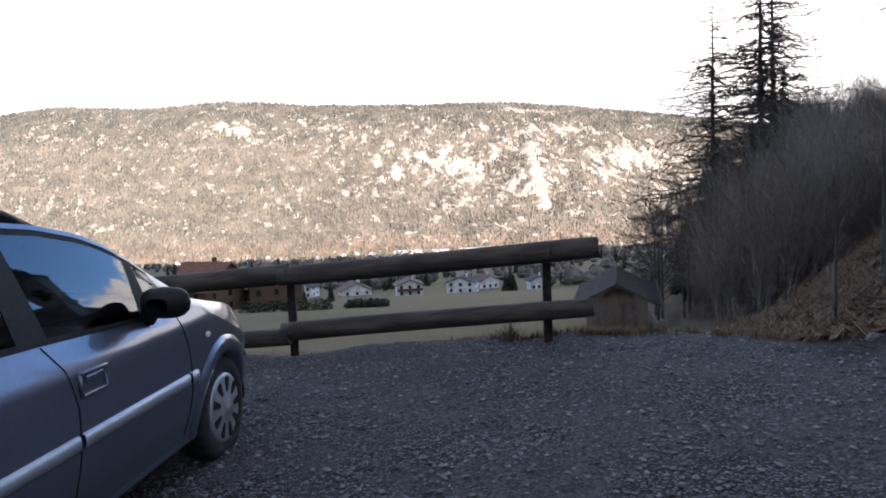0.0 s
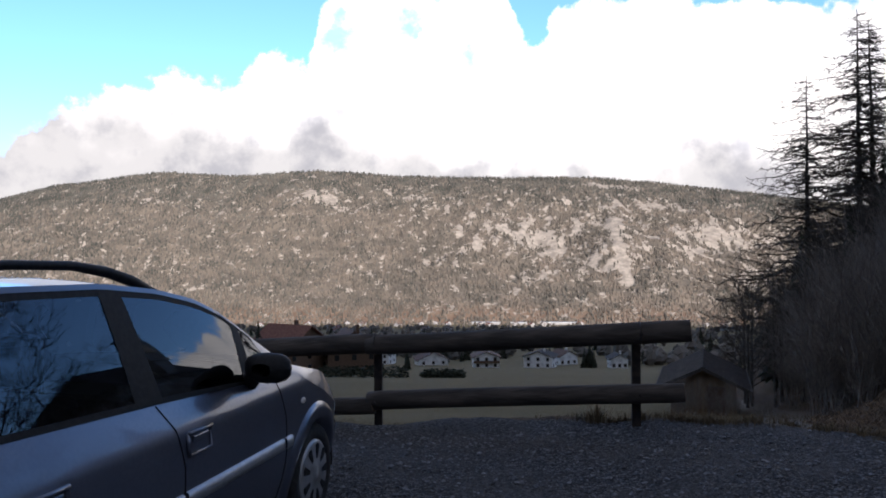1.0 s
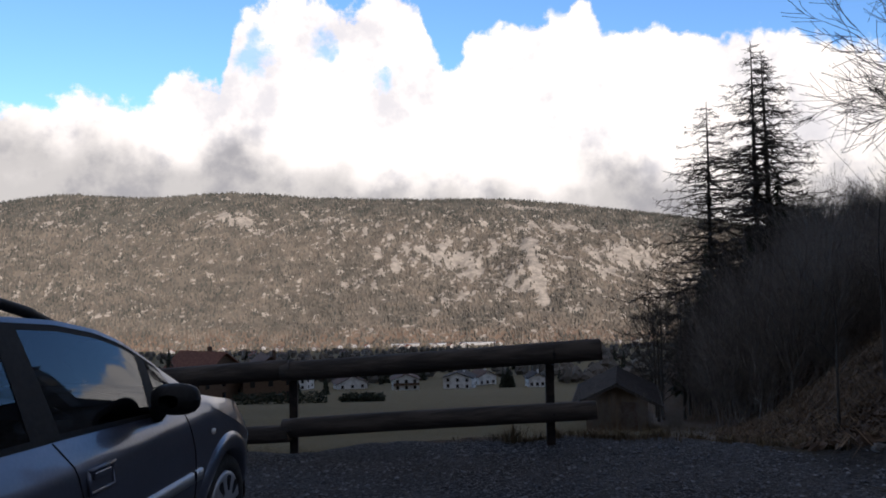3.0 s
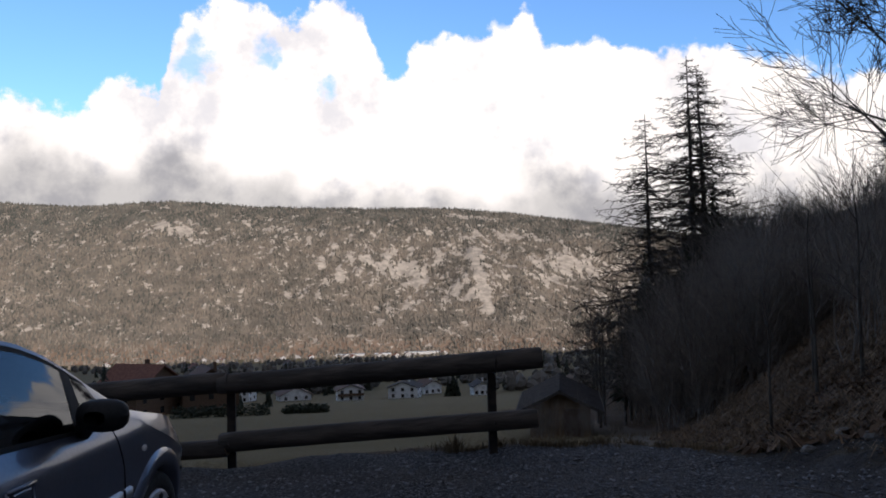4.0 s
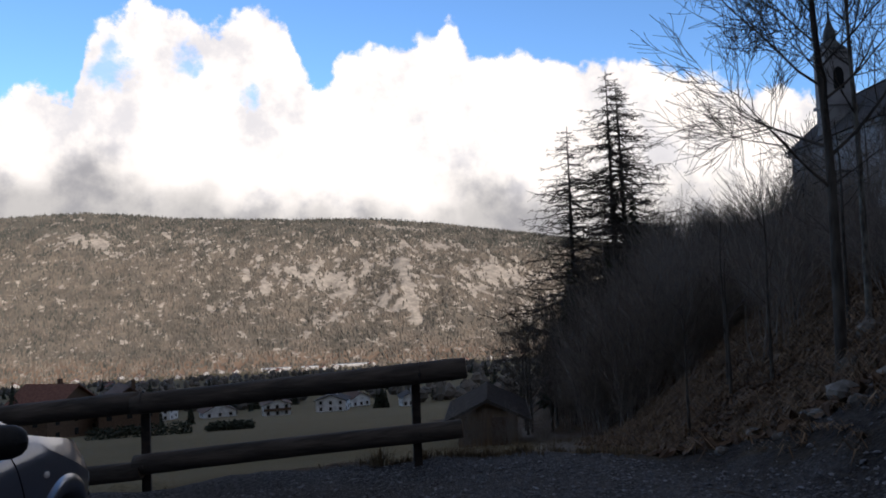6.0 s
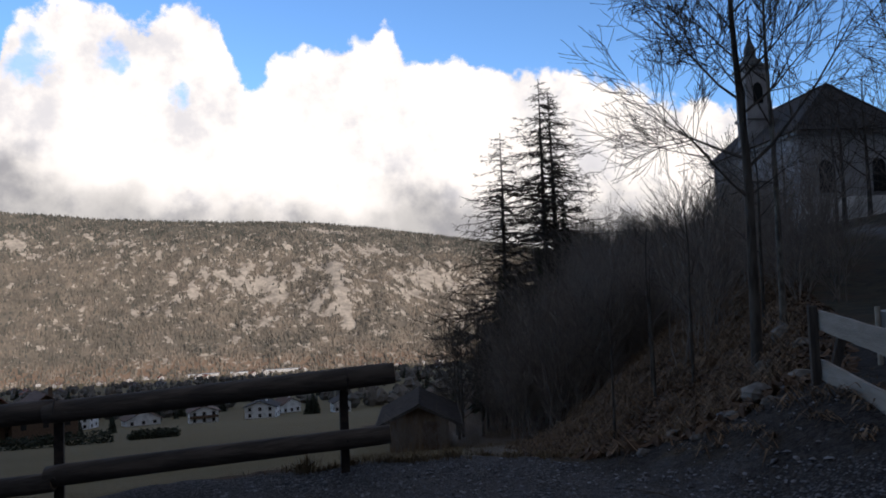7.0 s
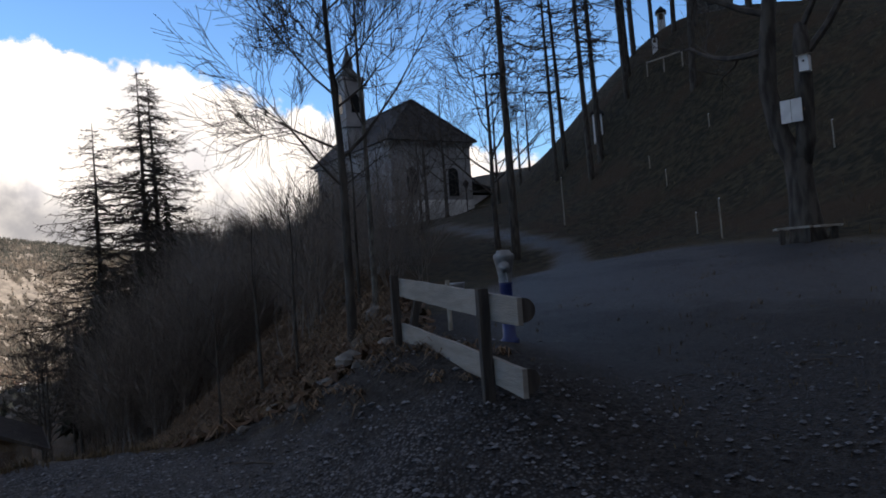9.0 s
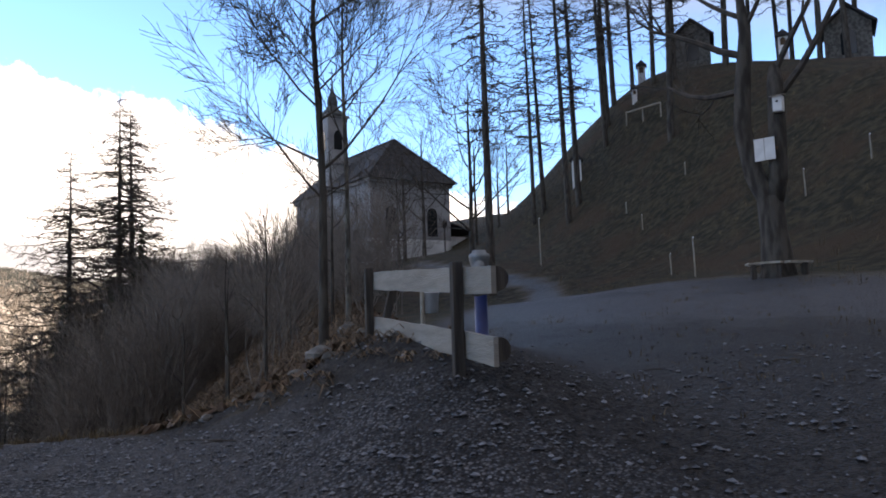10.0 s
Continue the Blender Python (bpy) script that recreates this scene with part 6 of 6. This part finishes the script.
def valley_woods():
    """Hedgerow trees and copses between the houses, as many small uneven crowns."""
    s = Shape()
    for _ in range(3800):
        y = 355 + 1450 * rnd.random() ** 1.3
        x = rnd.uniform(-0.62, 0.42) * y
        if noise.noise(Vector((x / 60, y / 45, 2.0))) + 0.25 * noise.noise(Vector((x / 15, y / 15, 7))) < 0.08:
            continue
        z, h, w = land_at(x, y), rnd.uniform(4, 10), rnd.uniform(2, 4.5)
        b0 = len(s.v)
        n = 7
        for ring, (rr, zz) in enumerate(((0.55, 0.0), (1.0, 0.35), (0.8, 0.7))):
            for k in range(n):
                a = 6.283 * k / n + ring * 0.4
                q = w * rr * rnd.uniform(0.75, 1.2)
                s.v.append(Vector((x + q * math.cos(a), y + q * math.sin(a), z + h * zz * rnd.uniform(0.85, 1.15))))
        s.v.append(Vector((x, y, z + h)))
        for ring in range(2):
            for k in range(n):
                s.f.append((b0 + ring * n + k, b0 + ring * n + (k + 1) % n, b0 + (ring + 1) * n + (k + 1) % n, b0 + (ring + 1) * n + k))
        s.f += [(b0 + 2 * n + k, b0 + 2 * n + (k + 1) % n, b0 + 3 * n) for k in range(n)]
    solid("valley_woods", s, HAZY_FOREST, Matrix.Identity(4), "brown copses and hedgerows on the valley floor", "woods", kind="stuff")


valley_woods()
# a line of dark spruces inside the slope thicket
for i, (x, y, s) in enumerate([(24, 60, 0.8), (21.5, 55.0, 0.95), (24.6, 54.6, 1.05), (27.2, 55.2, 1.0), (20.6, 57.5, 0.7)]):
    plant("spruce", CON[i % 2], x, y, "dark young spruce in the slope thicket", "tree", "spruces on the slope", i * 0.9, s)


def hedge(x0, x1, y, h, label, leaf=1.0):
    """A clipped dark hedge as clumps of small leaves."""
    rnd = random.Random(int(x0 * 3))
    s = Shape()
    z0 = lowland(0, y)
    for _ in range(1500):
        x, yy, z = rnd.uniform(x0, x1), y + rnd.uniform(-2, 2), rnd.random() ** 0.7 * h * (0.75 + 0.25 * noise.noise(Vector((x0 + _ * 0.001, 0, 0)))) 
        b0 = len(s.v)
        c = Vector((x - x0, yy - y, z))
        for k in range(3):
            s.v.append(c + Vector((rnd.gauss(0, 0.7), rnd.gauss(0, 0.5), rnd.gauss(0, 0.5))) * leaf)
        s.f.append((b0, b0 + 1, b0 + 2))
    solid("hedge", s, NEEDLE, Matrix.Translation((x0, y, land_at((x0 + x1) / 2, y) - 0.3)), label, "hedge")


hedge(-31, -16, 121, 2.5, "dark clipped hedge along the meadow", 0.35)
hedge(-14, -7, 124, 1.9, "low dark hedge at the meadow's end", 0.35)
hedge(-170, -84, 331, 4.5, "long dark hedge along the meadow")

# ---- small ground cover: stones, leaves, tufts ----
rnd = random.Random(101)


def pebble(seed):
    r = random.Random(seed)
    s = Shape()
    top = [Vector((math.cos(a) * r.uniform(0.8, 1.2), math.sin(a) * r.uniform(0.6, 1.0), r.uniform(-0.1, 0.15))) for a in (0, 1.05, 2.1, 3.14, 4.2, 5.25)]
    s.v = [Vector((0.1, 0, 0.55)), Vector((0, 0.1, -0.45))] + top
    s.f = [(0, 2 + k, 2 + (k + 1) % 6) for k in range(6)] + [(1, 2 + (k + 1) % 6, 2 + k) for k in range(6)]
    return s


def stone_field():
    kinds = [pebble(s) for s in range(8)]
    heaps = Shape()
    for _ in range(26000):
        x, y = rnd.uniform(-2.6, 7.0), rnd.uniform(0.6, 7.0) if rnd.random() < 0.8 else rnd.uniform(-1.5, 3)
        edge = float(np.interp(y, [2.7, 2.95, 3.45, 4.1, 5.2, 6.2], [5.6, 4.5, 4.17, 4.1, 4.05, 3.6]))
        if (x > edge and y > 2.6 and rnd.random() < 0.93) or (x > 4.2 and rnd.random() < 0.6):
            continue
        xs.append(x), ys.append(y)
    zz = land(np.array(xs), np.array(ys))
    dd = rim_distance(np.array(xs), np.array(ys))
    for x, y, z, d in zip(xs, ys, zz, dd):
        if d > -0.02:
            continue
        k = kinds[rnd.randrange(8)]
        size = 0.007 + 0.019 * rnd.random() ** 3
        turn = Matrix.Rotation(rnd.random() * 6.28, 3, "Z")
        b0 = len(heaps.v)
        bump = 0.35 * sum(a * noise.noise(Vector((x / s, y / s, s * 7))) for s, a in ((0.9, 0.05), (0.4, 0.03), (0.17, 0.010)))
        heaps.v += [turn @ p * size + Vector((x, y, z + bump + size * 0.25)) for p in k.v]
        heaps.f += [tuple(b0 + i for i in f) for f in k.f]
    solid("gravel", heaps, STONE, Matrix.Identity(4), "loose grey gravel stones strewn over the terrace", "gravel", kind="stuff")


xs, ys = [], []
stone_field()


def bank_bump(x, y, d):
    b = sum(a * noise.noise(Vector((x / s, y / s, s * 7))) for s, a in ((0.9, 0.05), (0.4, 0.03), (0.17, 0.010)))
    t = min(max((d + 0.15) / 0.5, 0), 1)
    return b * (0.35 + 2.2 * t * t * (3 - 2 * t))


def leaf_litter():
    s = Shape()
    px, py = [], []
    while len(px) < 46000:
        x, y = rnd.uniform(2.6, 17), rnd.uniform(3.0, 27)
        if math.hypot(x - 1, y) > 8 and rnd.random() < 0.35:
            continue
        px.append(x), py.append(y)
    dd, zz = rim_distance(np.array(px), np.array(py)), land(np.array(px), np.array(py))
    for x, y, d, z in zip(px, py, dd, zz):
        path_x = float(np.interp(y, [6, 12, 22, 39], [3.6, 5.6, 9.2, 14.4]))
        if d < (-0.15 if x < 4.4 else -0.5) or (x < 4.9 and y < 4.4) or d > 13 or x < path_x + 0.2:
            continue
        size = rnd.uniform(0.035, 0.085)
        m = Matrix.Rotation(rnd.random() * 6.28, 3, "Z") @ Matrix.Rotation(rnd.gauss(0, 0.5), 3, "X") @ Matrix.Rotation(rnd.gauss(0, 0.5), 3, "Y")
        b0 = len(s.v)
        c = Vector((x, y, z + bank_bump(x, y, d) + 0.02))
        s.v += [c + m @ Vector(p) * size for p in ((-1, 0, 0.15), (-0.3, -0.55, -0.05), (0.5, -0.4, 0.0), (1.1, 0, 0.25), (0.5, 0.45, 0.05), (-0.3, 0.5, 0.1))]
        s.f += [(b0, b0 + 1, b0 + 2, b0 + 3), (b0, b0 + 3, b0 + 4, b0 + 5)]
    solid("leaf_litter", s, LEAF, Matrix.Identity(4), "brown fallen leaves over the bank", "leaves", kind="stuff")


leaf_litter()


def tuft(s, x, y, z, n, h, width):
    for _ in range(n):
        a, r = rnd.random() * 6.283, rnd.random() * width
        bx, by = x + r * math.cos(a), y + r * math.sin(a)
        hh = h * rnd.uniform(0.5, 1.1)
        bend = Vector((math.cos(a) * hh * rnd.uniform(0.1, 0.7), math.sin(a) * hh * rnd.uniform(0.1, 0.7), 0))
        side = Vector((-math.sin(a), math.cos(a), 0)) * 0.004
        b0 = len(s.v)
        p0 = Vector((bx, by, z - 0.02))
        p1, p2 = p0 + bend * 0.35 + Vector((0, 0, hh * 0.6)), p0 + bend + Vector((0, 0, hh * 0.85))
        s.v += [p0 - side, p0 + side, p1 + side * 0.8, p1 - side * 0.8, p2]
        s.f += [(b0, b0 + 1, b0 + 2, b0 + 3), (b0 + 3, b0 + 2, b0 + 4)]


def bank_grass():
    """Flattened dry grass and dead stalks hanging down the leafy bank."""
    s = Shape()
    made = 0
    while made < 5200:
        x, y = rnd.uniform(4.0, 24), rnd.uniform(3.2, 38)
        d = float(rim_distance(np.array([x]), np.array([y]))[0])
        path_x = float(np.interp(y, [6, 12, 22, 39], [3.6, 5.6, 9.2, 14.4]))
        on_mound = d < 0 and x < 5.2 and y < 6.0 and x > 4.25
        if not on_mound and (d < -0.1 or d > 9 or x < path_x + 0.5):
            continue
        made += 1
        far = min(1.0, math.hypot(x, y) / 26)
        if noise.noise(Vector((x / 1.7, y / 1.7, 5.0))) < -0.12:
            continue
        z = land_at(x, y) + bank_bump(x, y, d)
        size = (0.12 if on_mound else 0.20 + 0.18 * far) * rnd.uniform(0.7, 1.3)
        fall = Vector((-0.75, 0.45, -0.28))
        for _ in range(9):
            a, r = rnd.random() * 6.283, rnd.random() * size * 0.8
            p0 = Vector((x + r * math.cos(a), y + r * math.sin(a), z - 0.02))
            way = (fall + Vector((rnd.gauss(0, 0.5), rnd.gauss(0, 0.5), rnd.gauss(0, 0.2)))).normalized() * size * rnd.uniform(0.6, 1.4)
            side = Vector((-way.y, way.x, 0)).normalized() * (0.006 + 0.010 * far)
            p1, p2 = p0 + way * 0.5 + Vector((0, 0, size * 0.55)), p0 + way + Vector((0, 0, size * 0.12))
            b0 = len(s.v)
            s.v += [p0 - side, p0 + side, p1 + side * 0.8, p1 - side * 0.8, p2]
            s.f += [(b0, b0 + 1, b0 + 2, b0 + 3), (b0 + 3, b0 + 2, b0 + 4)]
    solid("bank_grass", s, BANKGRASS, Matrix.Identity(4), "flattened brown grass and stalks down the bank", "grass", kind="stuff")


bank_grass()


def rim_grass():
    s = Shape()
    for _ in range(520):
        t = rnd.random()
        i = rnd.choice((3, 4, 4, 5, 5, 6, 6, 7, 7, 8, 9, 10))
        (ax, ay), (bx, by) = RIM[i], RIM[i + 1]
        x, y = ax + (bx - ax) * t + rnd.gauss(0, 0.12), ay + (by - ay) * t + abs(rnd.gauss(0.12, 0.35))
        d = float(rim_distance(np.array([x]), np.array([y]))[0])
        thin = x < 1.3
        tuft(s, x, y, land_at(x, y) + bank_bump(x, y, d), 6 if thin else 14, rnd.uniform(0.03, 0.07) if thin else rnd.uniform(0.05, 0.13), 0.07)
    tuft(s, 1.62, 7.1, land_at(1.62, 7.1), 90, 0.22, 0.13)
    for _ in range(420):
        x = rnd.uniform(6, 15)
        y = rnd.uniform(22, 38)
        tuft(s, x, y, land_at(x, y), 5, 0.35, 0.25)
    for _ in range(500):
        x, y = rnd.uniform(4.6, 14), rnd.uniform(-1.5, 6)
        tuft(s, x, y, land_at(x, y), 7, rnd.uniform(0.03, 0.08), 0.12)
    for _ in range(1100):
        a, c = rnd.uniform(-12, 46), rnd.uniform(-3, 13)
        x, y = FOOT[0] + ALONG[0] * a + ACROSS[0] * c, FOOT[1] + ALONG[1] * a + ACROSS[1] * c
        tuft(s, x, y, land_at(x, y), 6, rnd.uniform(0.10, 0.28), 0.22)
    solid("rim_grass", s, DRYGRASS, Matrix.Identity(4), "dry yellow grass tufts along the rim", "grass", kind="stuff")


rim_grass()


def boulder(x, y, r, seed):
    r *= 0.68
    s = Shape()
    rws = []
    for i in range(9):
        th = math.pi * i / 8
        line = []
        for k in range(13):
            a = 2 * math.pi * (k % 12) / 12
            p = Vector((math.sin(th) * math.cos(a), math.sin(th) * math.sin(a), math.cos(th)))
            f = 1 + 0.35 * noise.noise(p * 1.4 + Vector((seed, 0, 0))) + 0.12 * noise.noise(p * 4 + Vector((0, seed, 0)))
            line.append(Vector((p.x * r * 1.25 * f, p.y * r * f, p.z * r * 0.7 * f)))
        rws.append(line)
    s.grid(rws)
    d = float(rim_distance(np.array([x]), np.array([y]))[0])
    solid("boulder", s, ROCK, Matrix.Translation((x, y, land_at(x, y) + bank_bump(x, y, d) + r * 0.1)) @ Matrix.Rotation(seed, 4, "Z"), "pale grey rock half sunk in the bank", "rock", "rocks in the bank")


for i, (x, y, r) in enumerate(((5.15, 5.35, 0.20), (4.75, 5.15, 0.10), (4.9, 4.9, 0.09), (5.6, 5.9, 0.13), (7.6, 8.2, 0.22), (8.0, 8.0, 0.18), (8.9, 9.4, 0.3), (6.0, 5.8, 0.16), (4.45, 5.2, 0.07), (4.2, 5.6, 0.08), (4.6, 5.75, 0.1), (9.4, 9.9, 0.26))):
    boulder(x, y, r, i + 1.0)


def rubble():
    """Broken stones over the mound under the plank fence."""
    s = Shape()
    kinds = [pebble(k + 60) for k in range(6)]
    n = 0
    while n < 170:
        u, v = rnd.uniform(-0.6, 2.0), rnd.gauss(-0.7, 0.4)
        x, y = 4.8 + 0.47 * u + 0.88 * v, 3.9 + 0.88 * u - 0.47 * v
        d = float(rim_distance(np.array([x]), np.array([y]))[0])
        size = 0.010 + 0.035 * rnd.random() ** 4
        m = Matrix.Rotation(rnd.random() * 6.28, 3, "Z") @ Matrix.Rotation(rnd.gauss(0, 0.4), 3, "X")
        b0 = len(s.v)
        k = kinds[n % 6]
        s.v += [m @ p * size + Vector((x, y, land_at(x, y) + bank_bump(x, y, d) + size * 0.2)) for p in k.v]
        s.f += [tuple(b0 + i for i in f) for f in k.f]
        n += 1
    solid("rubble", s, STONE, Matrix.Identity(4), "broken grey rubble on the mound below the plank fence", "rubble", kind="stuff")


rubble()

# single stones that lie on the terrace
PEBBLES = [pebble(s).mesh("stone", STONE_PIECE) for s in range(40, 46)]
yard = bpy.data.objects["ground"]
for i in range(290):
    x, y = rnd.uniform(-0.6, 5.2), rnd.uniform(2.2, 6.6)
    if float(rim_distance(np.array([x]), np.array([y]))[0]) > -0.1:
        continue
    size = rnd.uniform(0.009, 0.022)
    st = new("stone", PEBBLES[i % 6])
    st.parent = yard
    st.matrix_world = Matrix.Translation((x, y, land_at(x, y) + bank_bump(x, y, -1) + size * 0.2)) @ Matrix.Rotation(rnd.random() * 6, 4, "Z") @ Matrix.Diagonal((size, size, size, 1))
# twigs on the gravel
for i in range(26):
    x, y, a = rnd.uniform(1.6, 6.5), rnd.uniform(0.6, 4.6), rnd.random() * 6.28
    ln = rnd.uniform(0.12, 0.4)
    z = land_at(x, y) + 0.012
    pts = [Vector((0, 0, 0)), Vector((ln * 0.4, 0.02 * rnd.uniform(-1, 1), 0.008)), Vector((ln, 0.05 * rnd.uniform(-1, 1), 0.004))]
    solid("twig", Shape().tube(pts, [0.006, 0.005, 0.003], 5), TWIG, Matrix.Translation((x, y, z)) @ Matrix.Rotation(a, 4, "Z"), "dark broken twig lying on the gravel", "twig", "twigs on the gravel")
